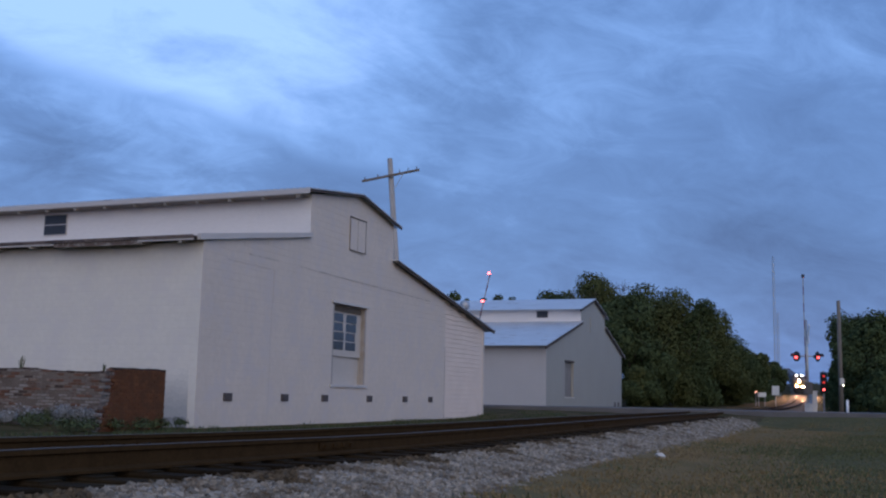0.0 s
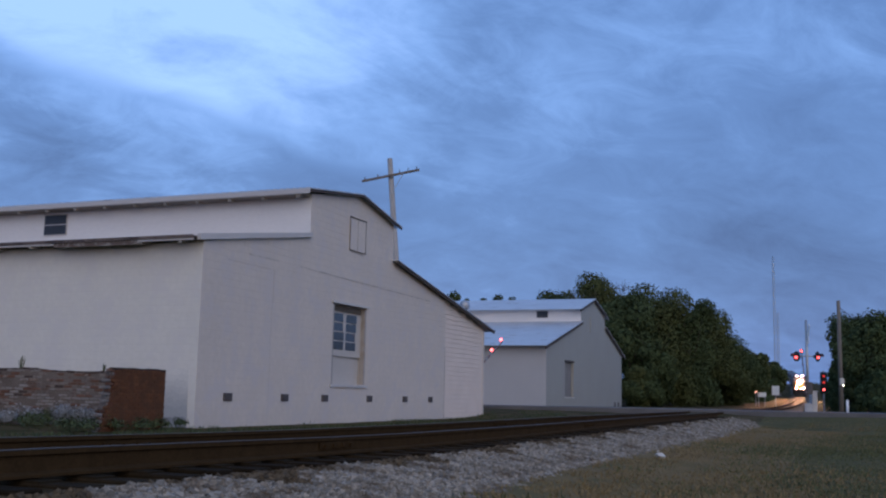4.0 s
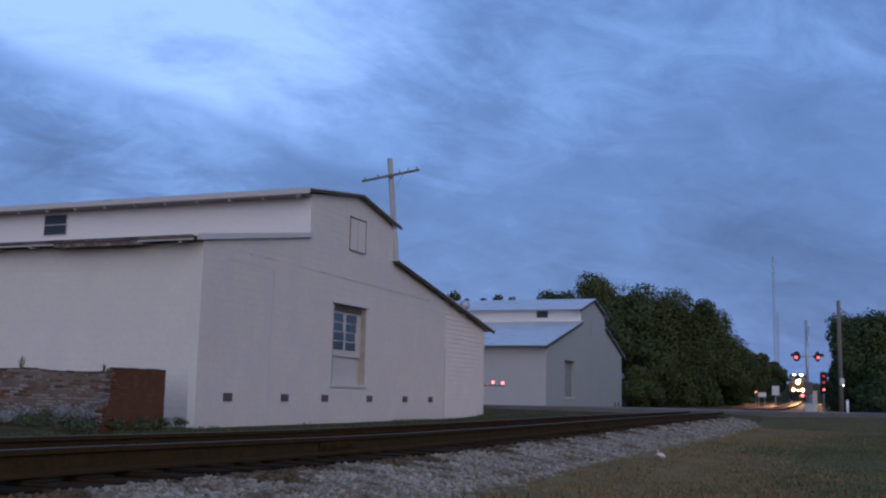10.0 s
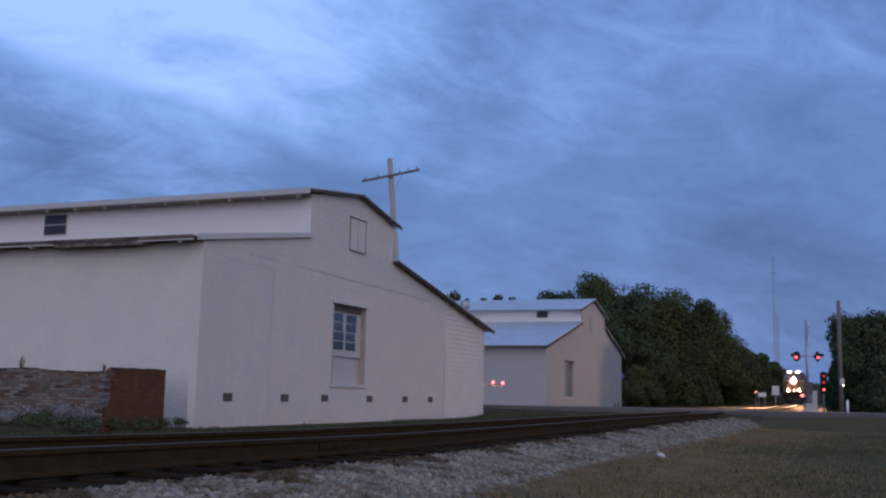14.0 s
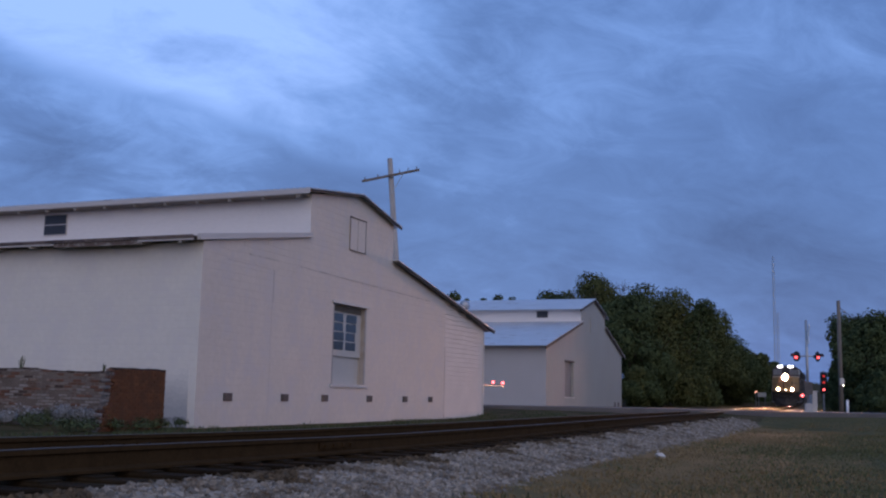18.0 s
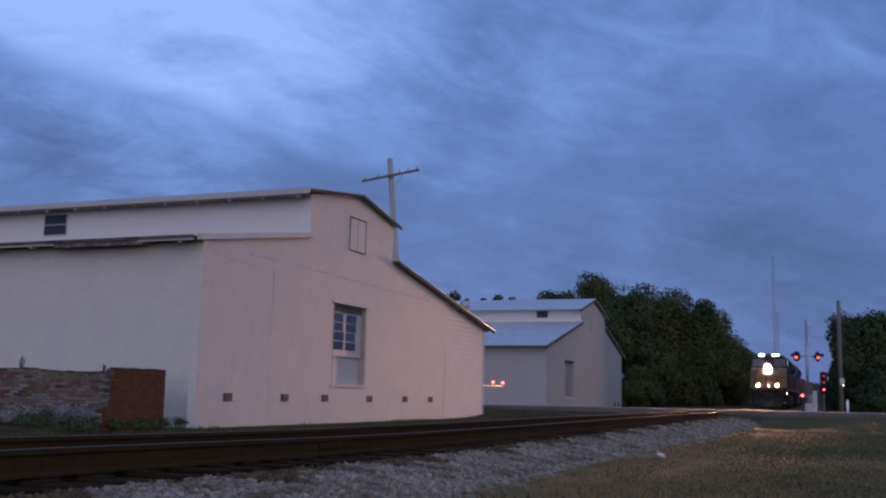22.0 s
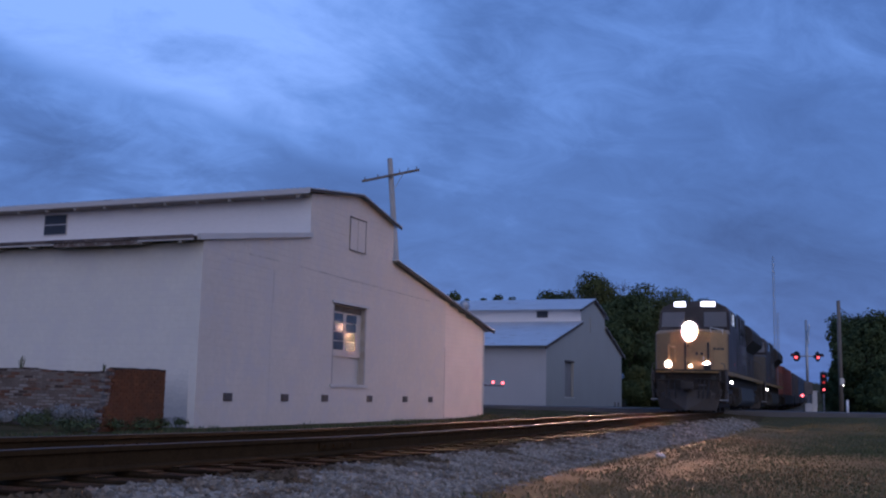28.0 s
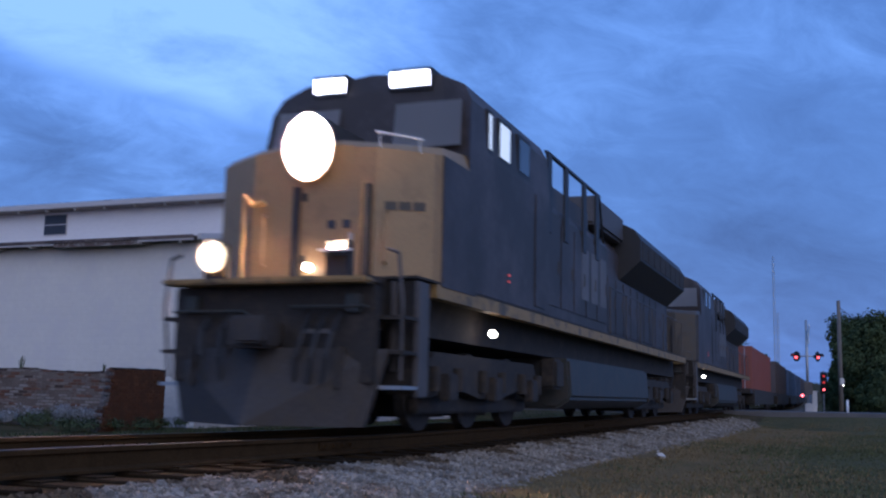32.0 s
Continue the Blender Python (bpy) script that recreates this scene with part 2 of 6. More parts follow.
def wavy(mat, scale, depth):
    """Old drawn glass: slow waves in the pane."""
    nt = mat.node_tree
    co, n, bp = nt.nodes.new("ShaderNodeTexCoord"), nt.nodes.new("ShaderNodeTexNoise"), nt.nodes.new("ShaderNodeBump")
    n.inputs["Scale"].default_value, n.inputs["Detail"].default_value = scale, 1
    bp.inputs["Strength"].default_value, bp.inputs["Distance"].default_value = 1.0, depth
    nt.links.new(co.outputs["Object"], n.inputs[0]); nt.links.new(n.outputs[0], bp.inputs["Height"])
    nt.links.new(bp.outputs[0], nt.nodes["Principled BSDF"].inputs["Normal"])
    return mat


M_PANE_GREY = glass("grey_pane", (0.05, 0.055, 0.06), 0.03, 0.6)
wavy(M_PANE_GREY, 7.0, 0.010)
M_PANE_DULL = glass("dusty_dark_pane", (0.035, 0.035, 0.04), 0.45)
M_RED_LENS = glow("lit_red_lens", (1.0, 0.10, 0.10), 4.5)
M_RED_DIM = glow("red_lens", (0.9, 0.06, 0.05), 0.7)
M_HEAD = glow("headlight_bulb", (1.0, 0.50, 0.26), 9500000)
M_HEAD_LENS = glow("headlight_lens", (1.0, 0.80, 0.60), 28)
M_HEAD_RIM = glow("headlight_rim", (1.0, 0.55, 0.32), 4300)
M_DITCH = glow("ditch_bulb", (1.0, 0.60, 0.33), 1300)
M_STEP = glow("step_bulb", (1.0, 0.80, 0.60), 26)
M_ARM_LAMP = glow("arm_lamp", (1.0, 0.13, 0.13), 7)
M_PLATE = material("tie_plate_iron", (0.024, 0.018, 0.011), 0.95, vary=0.3, scale=6, fine=40)
M_MARKER = glow("dim_red_marker", (0.9, 0.12, 0.12), 0.5)
M_BOARD = glow("number_board_glow", (1.0, 0.95, 1.0), 9)
M_CAB_GLOW = glow("cab_lamp_glow", (0.85, 0.92, 1.0), 0.75)
M_NOSE = material("yellow_ochre_paint", (0.27, 0.175, 0.080), 0.5, vary=0.12, scale=2, fine=25, bump=0.05, stain=(0.225, 0.145, 0.068), amount=0.25)
M_LOCO = material("dark_blue_paint", (0.060, 0.048, 0.048), 0.6, vary=0.4, scale=0.45, fine=9, bump=0.05, stain=(0.034, 0.026, 0.022), amount=0.5)
# ochre darkened because the second nose lies in shade; also the badge bars
M_NOSE_DULL = material("dark_ochre_paint", (0.06, 0.046, 0.032), 0.6, vary=0.2, scale=2, fine=25, bump=0.05, stain=(0.05, 0.045, 0.04), amount=0.4)
# the windscreen's grey reflection is put into its base colour
M_WINDSCREEN = glass("pale_windscreen", (0.27, 0.26, 0.26), 0.3)
M_LOCO_GREY = material("grey_blue_paint", (0.080, 0.070, 0.066), 0.6, vary=0.2, scale=1.2, fine=15, bump=0.04, stain=(0.06, 0.055, 0.055), amount=0.35)
M_UNDER = material("grimy_underframe", (0.024, 0.0205, 0.018), 0.85, vary=0.35, scale=3, fine=25, bump=0.2, stain=(0.045, 0.034, 0.026), amount=0.3)
M_PILOT = material("sooty_pilot", (0.040, 0.034, 0.031), 0.75, vary=0.35, scale=2.5, fine=20, bump=0.15, stain=(0.045, 0.036, 0.028), amount=0.35)
M_STRIPE = material("dull_ochre_stripe", (0.27, 0.17, 0.06), 0.6, vary=0.25, scale=2, fine=25, bump=0.05, stain=(0.09, 0.065, 0.035), amount=0.3)
M_LETTER = material("faded_lettering", (0.12, 0.112, 0.11), 0.65, vary=0.3, scale=1.5, fine=15, bump=0)
M_TANK = material("grimy_fuel_tank", (0.030, 0.034, 0.032), 0.6, vary=0.3, scale=2, fine=25, bump=0.1, stain=(0.045, 0.040, 0.034), amount=0.4)
M_CONT_RED = material("rust_orange_container", (0.20, 0.055, 0.035), 0.6, vary=0.15, scale=0.8, fine=15, bump=0.05)
M_CONT_BLUE = material("dull_blue_container", (0.05, 0.07, 0.11), 0.6, vary=0.15, scale=0.8, fine=15, bump=0.05)
M_CONT_BROWN = material("brown_container", (0.07, 0.052, 0.048), 0.6, vary=0.15, scale=0.8, fine=15, bump=0.05)
M_LITTER = material("white_litter", (0.50, 0.48, 0.45), 0.6, vary=0.05)


# ---- mesh helpers ----
def box(bm, x0, x1, y0, y1, z0, z1):
    v = [bm.verts.new(c) for c in ((x0, y0, z0), (x1, y0, z0), (x1, y1, z0), (x0, y1, z0),
                                   (x0, y0, z1), (x1, y0, z1), (x1, y1, z1), (x0, y1, z1))]
    for f in ((0, 3, 2, 1), (4, 5, 6, 7), (0, 1, 5, 4), (1, 2, 6, 5), (2, 3, 7, 6), (3, 0, 4, 7)):
        bm.faces.new([v[i] for i in f])
    return v


def prism(bm, outline, axis, a, b):
    """An outline of 2D points pushed along an axis from a to b. axis x: points are (y, z); y: (x, z); z: (x, y)."""
    def at(p, q):
        return {"x": (q, p[0], p[1]), "y": (p[0], q, p[1]), "z": (p[0], p[1], q)}[axis]
    lo, hi = [bm.verts.new(at(p, a)) for p in outline], [bm.verts.new(at(p, b)) for p in outline]
    n = len(outline)
    bm.faces.new(lo); bm.faces.new(hi[::-1])
    for i in range(n):
        bm.faces.new((lo[i], hi[i], hi[(i + 1) % n], lo[(i + 1) % n]))


def rod(bm, p, q, r, r2=None, n=8):
    p, q = Vector(p), Vector(q)
    r2 = r if r2 is None else r2
    z = (q - p).normalized()
    x = z.orthogonal().normalized()
    y = z.cross(x)
    rings = []
    for c, rr in ((p, r), (q, r2)):
        rings.append([bm.verts.new(c + x * rr * math.cos(2 * math.pi * i / n) + y * rr * math.sin(2 * math.pi * i / n)) for i in range(n)])
    for i in range(n):
        j = (i + 1) % n
        bm.faces.new((rings[0][i], rings[0][j], rings[1][j], rings[1][i]))
    bm.faces.new(rings[0][::-1]); bm.faces.new(rings[1])


def bevel(bm, width, segments=2):
    bmesh.ops.bevel(bm, geom=list(bm.edges), offset=width, segments=segments, affect="EDGES", clamp_overlap=True)
    return bm


def mesh_of(name, bm, mat, smooth=False):
    bmesh.ops.recalc_face_normals(bm, faces=bm.faces)
    me = bpy.data.meshes.new(name)
    bm.to_mesh(me)
    bm.free()
    me.materials.append(mat)
    if smooth:
        for f in me.polygons:
            f.use_smooth = True
    return me


def thing(name, m, label, category, group="", kind="", bm=None, mat=None, smooth=False):
    """A top-level thing at the pose m: a mesh, or an empty that carries its parts."""
    ob = new(name, mesh_of(name, bm, mat, smooth) if bm else None)
    ob.matrix_basis = m
    if not bm:
        ob.empty_display_size = 0.2
    return tagged(ob, label, category, group, kind)


def part(name, bm, mat, parent, label="", smooth=False):
    """One mesh under a thing or a part, in the thing's space."""
    ob = new(name, mesh_of(name, bm, mat, smooth))
    ob.parent = parent
    return tagged(ob, label)


def share(name, me, parent, m):
    """One more object on a shared mesh."""
    ob = new(name, me)
    ob.parent = parent
    ob.matrix_basis = m
    return ob


def boxed(name, mat, parent, dims, label="", soft=0.0):
    bm = bmesh.new()
    box(bm, *dims)
    if soft:
        bevel(bm, soft)
    return part(name, bm, mat, parent, label)


# ---- the track's line: straight past the camera, then bending gently and rising far off ----
TURN = -math.degrees(math.atan(0.3853))
ORIGIN = (-6.213, 0.0, 0.0)


def grade(s):
    return 8e-5 * max(0.0, s - 90) ** 2


def bend(s):
    """How far the track has swung aside, beyond the level crossing."""
    return -1.07e-4 * max(0.0, s - 90) ** 2


def on_track(s, lat=0.0, z=0.0, rz=0.0):
    """A pose beside the track: s metres along it, lat metres to the camera's side; y runs along the track."""
    swing = math.degrees(math.atan(2.14e-4 * max(0.0, s - 90)))
    return pose(*ORIGIN, 0, 0, TURN) @ pose(lat + bend(s), s, z + grade(s), 0, 0, rz + swing)


def ground_z(lat, s):
    """Height of the ground beside the track: a low bed under the rails, a road level with them at the crossing."""
    lat -= bend(s)
    side = -0.54 if lat > 0 else -0.47
    base = side if abs(lat) > 3.6 else side + (3.6 - abs(lat)) * 0.1
    reach = 18 if lat > 0 else 5
    near_road = max(0.0, 1 - abs(s - 55) / (8 + reach * min(1.0, max(0.0, (abs(lat) - 3.4) / 9)))) ** 0.8
    z = base * (1 - near_road) + 0.02 * near_road
    if s > 60:
        z = max(z, -0.25)
    z += grade(s) * max(0.0, 1 - max(0, abs(lat) - 60) / 200)
    return z - (0.35 if abs(lat) < 2.6 and abs(s - 55) > 9 else 0.0) * 0.6


def build_ground():
    bm = bmesh.new()
    lats = [-900, -400, -200, -120, -80, -60, -45, -35, -28, -22, -18, -15, -12, -10, -8, -6.5, -5, -4, -3.4, -2.6, -1.5, 0, 1.5, 2.6, 3.4,
            4, 4.5, 5, 5.5, 6, 7, 8, 10, 12, 15, 20, 26, 35, 45, 60, 90, 150, 300, 900]
    ss = [-600, -200, -80, -40, -20, -10, -5] + list(range(0, 110, 3)) + [115, 125, 140, 160, 180, 200, 230, 260, 300, 340, 400, 500, 700, 1200, 2500]
    grid = []
    for s in ss:
        row = []
        for la in lats:
            z = ground_z(la, min(s, 420))
            if abs(la) > 3 and s < 110:
                z += 0.05 * noise.noise(Vector((la * 0.4, s * 0.4, 0)))
            row.append(bm.verts.new((la, s, z)))
        grid.append(row)
    for i in range(len(ss) - 1):
        for j in range(len(lats) - 1):
            bm.faces.new((grid[i][j], grid[i][j + 1], grid[i + 1][j + 1], grid[i + 1][j]))
    me = mesh_of("ground", bm, M_GRASS, True)
    me.materials.append(M_DIRT)
    me.materials.append(M_GRASS_DRY)
    for f in me.polygons:
        if f.center.x < 2.6:
            f.material_index = 1
        elif f.center.y < 45 and f.center.x < 5.2 + 1.4 * noise.noise(Vector((f.center.y * 0.12, 7, 0))):
            f.material_index = 2
    ob = new("ground", me)
    ob.matrix_basis = on_track(0)
    tagged(ob, "flat ground with mown grass and bare dirt", "ground", kind="structure")


build_ground()

# road over the crossing, square to the track
bm = bmesh.new()
N_ROAD = [(-90, -0.15), (-40, -0.12), (-20, -0.08), (-8, 0.0), (-3, 0.02), (3, 0.02), (8, 0.03), (16, 0.02), (40, -0.02), (90, -0.05)]
rows = [[bm.verts.new((x, y, z + 0.05)) for y in (51.3, 53.5, 56.5, 58.7)] for x, z in N_ROAD]
for a, b in zip(rows, rows[1:]):
    for k in range(3):
        bm.faces.new((a[k], b[k], b[k + 1], a[k + 1]))
for v in bmesh.ops.extrude_face_region(bm, geom=list(bm.faces))["geom"]:
    if isinstance(v, bmesh.types.BMVert):
        v.co.z -= 0.3
thing("road", on_track(0), "grey asphalt road over the level crossing", "road", kind="structure", bm=bm, mat=M_ROAD)


# ---- track ----
def settle(s):
    """The track has sunk a little ahead of the camera."""
    pts = [(-12, 0.05), (6, 0.05), (9, 0.03), (11, 0.0), (14, -0.02), (20, -0.02), (28, 0.0), (60, 0.0)]
    return slope_between(pts, s) if s < 60 else 0.0


def slope_between(pts, y):
    for (a, za), (b, zb) in zip(pts, pts[1:]):
        if a <= y <= b:
            return za + (zb - za) * (y - a) / (b - a)
    return pts[-1][1]


STATIONS = [-12, -4, 2, 6, 8, 10, 12, 14, 17, 20, 24, 28, 36, 50.9, 60, 75, 90] + list(range(105, 420, 15))


def ribbon(prof, stations, closed=True):
    """A profile of (x, z) drawn along the track."""
    bm = bmesh.new()
    prev = None
    n = len(prof)
    for s in stations:
        ring = [bm.verts.new((x + bend(s), s, z + grade(s) + settle(s))) for x, z in prof]
        if prev:
            for i in range(n if closed else n - 1):
                bm.faces.new((prev[i], prev[(i + 1) % n], ring[(i + 1) % n], ring[i]))
        elif closed:
            bm.faces.new(ring)
        prev = ring
    if closed:
        bm.faces.new(prev)
    return bm


def build_track():
    near = [s for s in STATIONS if s <= 51]
    far = [59.0] + [s for s in STATIONS if s > 59]
    thing("ballast", on_track(0), "grey crushed stone ballast shoulder of the track", "ballast", kind="structure",
          bm=ribbon([(1.3, -0.26), (2.1, -0.36), (2.95, -0.56), (2.95, -0.75), (1.3, -0.75)], near), mat=M_BALLAST)
    thing("ballast", on_track(0), "dirty overgrown ballast on the far shoulder", "ballast", kind="structure",
          bm=ribbon([(-1.3, -0.26), (-2.2, -0.33), (-3.3, -0.47), (-3.3, -0.75), (-1.3, -0.75)], near), mat=M_DIRT)
    thing("trackbed", on_track(0), "brown fouled ballast between the ties", "ballast", kind="structure",
          bm=ribbon([(-1.299, -0.235), (1.299, -0.235), (1.299, -0.75), (-1.299, -0.75)], near), mat=M_FOUL)
    thing("ballast", on_track(0), "grey ballast bed beyond the level crossing", "ballast", kind="structure",
          bm=ribbon([(-3.3, -0.6), (-1.5, -0.235), (1.5, -0.235), (3.3, -0.6)], far, False), mat=M_BALLAST)
    for lat in (-0.753, 0.753):
        foot = [(-0.075, -0.185), (0.075, -0.185), (0.075, -0.165), (0.012, -0.145), (0.012, -0.05), (0.036, -0.038),
                (0.036, -0.006), (-0.036, -0.006), (-0.036, -0.038), (-0.012, -0.05), (-0.012, -0.145), (-0.075, -0.165)]
        ob = thing("rail", on_track(0, lat), "rusty steel rail with a worn bright head", "rail", "rails of the track", "structure")
        part("rail_web", ribbon(foot, STATIONS), M_RAIL, ob)
        part("rail_head", ribbon([(-0.034, -0.005), (0.034, -0.005), (0.030, 0.0), (-0.030, 0.0)], STATIONS), M_RAILTOP, ob, "bright worn running surface")
    ties = thing("ties", on_track(0), "row of old creosoted timber ties under the rails", "ties", kind="structure")
    rnd = random.Random(8)
    bm = bmesh.new(); box(bm, -1.3, 1.3, -0.115, 0.115, -0.17, 0.0); bevel(bm, 0.012, 1)
    tie = mesh_of("tie", bm, M_TIE)
    bm = bmesh.new(); box(bm, -0.18, 0.18, -0.1, 0.1, -0.006, 0.008)
    plate = mesh_of("tie_plate", bm, M_PLATE)
    s = -6.0
    while s < 50.5:
        t = share("tie", tie, ties, pose(rnd.uniform(-.05, .05), s, -0.197 + settle(s) + rnd.uniform(-.012, .004), 0, rnd.uniform(-.5, .5), rnd.uniform(-1.2, 1.2)))
        if 4 < s < 26:
            for x in (-0.753, 0.753):
                share("tie_plate", plate, t, pose(x, 0, 0.006))
        s += 0.53
    # spikes and joint bars near the camera
    for s0 in (11.5, 23.4):
        for lat in (-0.753, 0.753):
            j = thing("joint_bar", on_track(s0 + lat, lat), "rusty bolted joint bar on the rail", "joint bar", "joint bars")
            boxed("bar", M_RAIL, j, (0.014, 0.03, -0.4, 0.4, -0.125 + settle(s0), -0.055 + settle(s0)), "", 0.004)
            for k in range(4):
                boxed("bolt", M_RAIL, j, (0.031, 0.06, -0.32 + k * 0.2, -0.28 + k * 0.2, -0.11 + settle(s0), -0.075 + settle(s0)))


build_track()


# ---- the warehouses ----
def tin_sheet(parent, name, x0, x1, p, q, mat, label="", pitch=0.23, thick=0.035):
    """Corrugated roof sheeting between the lines p and q, each (y, z), with its ribs running down the slope."""
    bm = bmesh.new()
    n = max(2, int(abs(x1 - x0) / (pitch / 2)))
    rows = []
    for i in range(n + 1):
        x = x0 + (x1 - x0) * i / n
        up = 0.018 if i % 2 else 0.0
        rows.append([bm.verts.new((x, p[0], p[1] + up)), bm.verts.new((x, q[0], q[1] + up)),
                     bm.verts.new((x, q[0], q[1] - thick)), bm.verts.new((x, p[0], p[1] - thick))])
    for a, b in zip(rows, rows[1:]):
        for k in range(4):
            bm.faces.new((a[k], b[k], b[(k + 1) % 4], a[(k + 1) % 4]))
    bm.faces.new(rows[0]); bm.faces.new(rows[-1][::-1])
    return part(name, bm, mat, parent, label)


def prism_part(name, outline, axis, a, b, mat, parent, label=""):
    bm = bmesh.new()
    prism(bm, outline, axis, a, b)
    return part(name, bm, mat, parent, label)


M_RUSTBOARD = material("rust_stained_board", (0.13, 0.10, 0.085), 0.9, vary=0.3, scale=2, fine=25, bump=0.3, stain=(0.30, 0.27, 0.25), amount=0.3)


M_DAMP = [material("damp_paint", (0.635 - 0.042 * k, 0.60 - 0.037 * k, 0.545 - 0.029 * k), 0.8, vary=0.1, scale=1.5, fine=20, bump=0.1) for k in range(7)]
M_DAMP_DARK = material("mildewed_paint", (0.27, 0.275, 0.28), 0.9, vary=0.3, scale=3, fine=25, bump=0.15)


def near_warehouse():
    m = pose(-6.14, 26.186, 0, 0, 0, math.degrees(1.189) - 90)
    w = thing("warehouse", m, "pale painted block warehouse with a raised clerestory roof", "warehouse")
    D = -26.0
    W = 16.9
    # front wall in pieces round the doorway
    bm = bmesh.new()
    def wall(outline):
        prism(bm, outline, "x", -0.3, 0.0)
    wall([(0.004, -0.9), (7.2, -0.9), (7.2, 6.84), (5.524, 6.55), (5.524, 5.2), (0.004, 4.28)])
    wall([(7.2, -0.9), (9.62, -0.9), (9.62, 0.74), (7.2, 0.74)])
    wall([(7.2, 3.35), (9.62, 3.35), (9.62, 6.98), (8.72, 7.06), (7.2, 6.84)])
    wall([(9.62, -0.9), (W, -0.9), (W, 4.26), (11.65, 5.2), (11.65, 6.55), (9.62, 6.94)])
    part("front_wall", bm, M_BLOCK_FRONT, w, "painted block front wall, its dimmer, warmer light in the colour")
    bm = bmesh.new()
    prism(bm, [(0, -0.9), (0.3, -0.9), (0.3, 4.3), (0, 4.26)], "x", D, -0.004)
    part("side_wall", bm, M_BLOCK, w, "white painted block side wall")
    bm = bmesh.new()
    box(bm, D, -0.302, W - 0.3, W, -0.9, 4.2)
    part("side_wall", bm, M_BLOCK, w)
    prism_part("back_wall", [(0.3, -0.9), (W - .3, -0.9), (W - .3, 4.26), (11.65, 5.2), (11.65, 6.55), (8.7, 7.05), (5.52, 6.55), (5.52, 5.2), (0.3, 4.28)], "x", D, D + 0.3, M_BLOCK, w)
    # block courses stand a little proud of their joints
    def across(z):
        if z < 4.26:
            return 0.004, W
        if z < 5.2:
            return 5.52 * max(0.0, z - 4.28) / 0.92 + 0.004, W - 5.25 * (z - 4.26) / 0.94
        if z < 6.55:
            return 5.53, 11.64
        return 5.53 + (z - 6.55) * 6.3, 11.64 - (z - 6.55) * 5.3
    for k in range(-4, 35):
        z0, z1 = k * 0.2 + 0.0013, k * 0.2 + 0.1987
        a, b = across(z1)
        spans = [(a, b)]
        if 0.66 < z1 and z0 < 3.42:
            spans = [(a, 7.09), (9.76, b)]
        for y0, y1 in spans:
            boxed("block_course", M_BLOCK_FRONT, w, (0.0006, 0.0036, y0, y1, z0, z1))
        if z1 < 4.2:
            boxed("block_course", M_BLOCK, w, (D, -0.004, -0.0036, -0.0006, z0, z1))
    # clerestory walls; the near one holds a small window
    boxed("clerestory_wall", M_WHITE_BOARD, w, (D, -0.004, 5.52, 5.7, 5.15, 6.55), "white boarded clerestory wall")
    boxed("clerestory_wall", M_WHITE_BOARD, w, (D, -0.302, 11.47, 11.65, 5.15, 6.55))
    for x in (-9.95, -18.0):
        win = boxed("window", M_TRIM, w, (x - 0.5, x + 0.5, 5.49, 5.519, 5.62, 6.36), "small two-pane clerestory window")
        for z in (5.66, 6.01):
            boxed("pane", M_PANE_DULL, win, (x - 0.46, x + 0.46, 5.475, 5.489, z, z + 0.31))
    # roofs
    tin_sheet(w, "upper_roof", D - 0.3, 0.22, (5.05, 6.65), (8.72, 7.14), M_TIN, "galvanised upper roof")
    tin_sheet(w, "upper_roof", D - 0.3, 0.22, (8.72, 7.14), (11.95, 6.53), M_TIN)
    tin_sheet(w, "aisle_roof", D - 0.3, 0.0, (-0.42, 4.33), (5.52, 5.30), M_TIN_RUST, "rusted lean-to roof edge")
    tin_sheet(w, "aisle_roof", D - 0.3, 0.25, (11.6, 5.28), (22.55, 3.42), M_TIN, "galvanised lean-to roof")
    prism_part("verge_flashing", [(-0.3, 4.25), (5.5, 5.19), (5.5, 5.33), (-0.3, 4.41)], "x", 0.005, 0.12, M_TRIM, w, "pale painted verge board")
    bm = bmesh.new()
    for p, q in (((5.05, 6.58), (8.72, 7.08)), ((8.72, 7.08), (11.95, 6.47)), ((11.6, 5.2), (22.5, 3.35))):
        prism(bm, [(p[0], p[1] - 0.05), (q[0], q[1] - 0.05), (q[0], q[1] + 0.02), (p[0], p[1] + 0.02)], "x", 0.16, 0.2)
    part("barge_board", bm, M_DARKWOOD, w, "dark weathered barge board")
    # eaves: thin fascia, rafter tails, a patched lower edge
    boxed("fascia", M_TRIM, w, (-26, 0.2, 5.03, 5.06, 6.47, 6.61), "grey painted fascia")
    boxed("eave_edge", M_TIN_RUST, w, (-26, -0.02, -0.45, -0.425, 4.29, 4.37), "dark scalloped eave edge")
    tail = bmesh.new()
    box(tail, -0.05, 0.05, 0, 0.42, -0.045, 0.035)
    me = mesh_of("rafter_tail", tail, M_JAMB)
    x = -0.25
    while x > -25:
        share("rafter_tail", me, w, pose(x, 5.065, 6.40, 9, 0, 0))
        share("rafter_tail", me, w, pose(x - 0.2, -0.40, 4.215, 9, 0, 0))
        x -= 1.22
    boxed("soffit_board", M_JAMB, w, (-26, -0.05, 5.065, 5.51, 6.44, 6.455))
    boxed("frieze_board", M_TRIM, w, (-1.75, -0.02, -0.42, -0.40, 4.235, 4.285), "pale replaced eave board")
    boxed("frieze_board", M_RUSTBOARD, w, (-4.5, -1.76, -0.42, -0.40, 4.17, 4.285), "rust-stained eave board")
    boxed("frieze_board", M_TRIM, w, (-26, -4.51, -0.42, -0.40, 4.235, 4.285), "pale eave board")
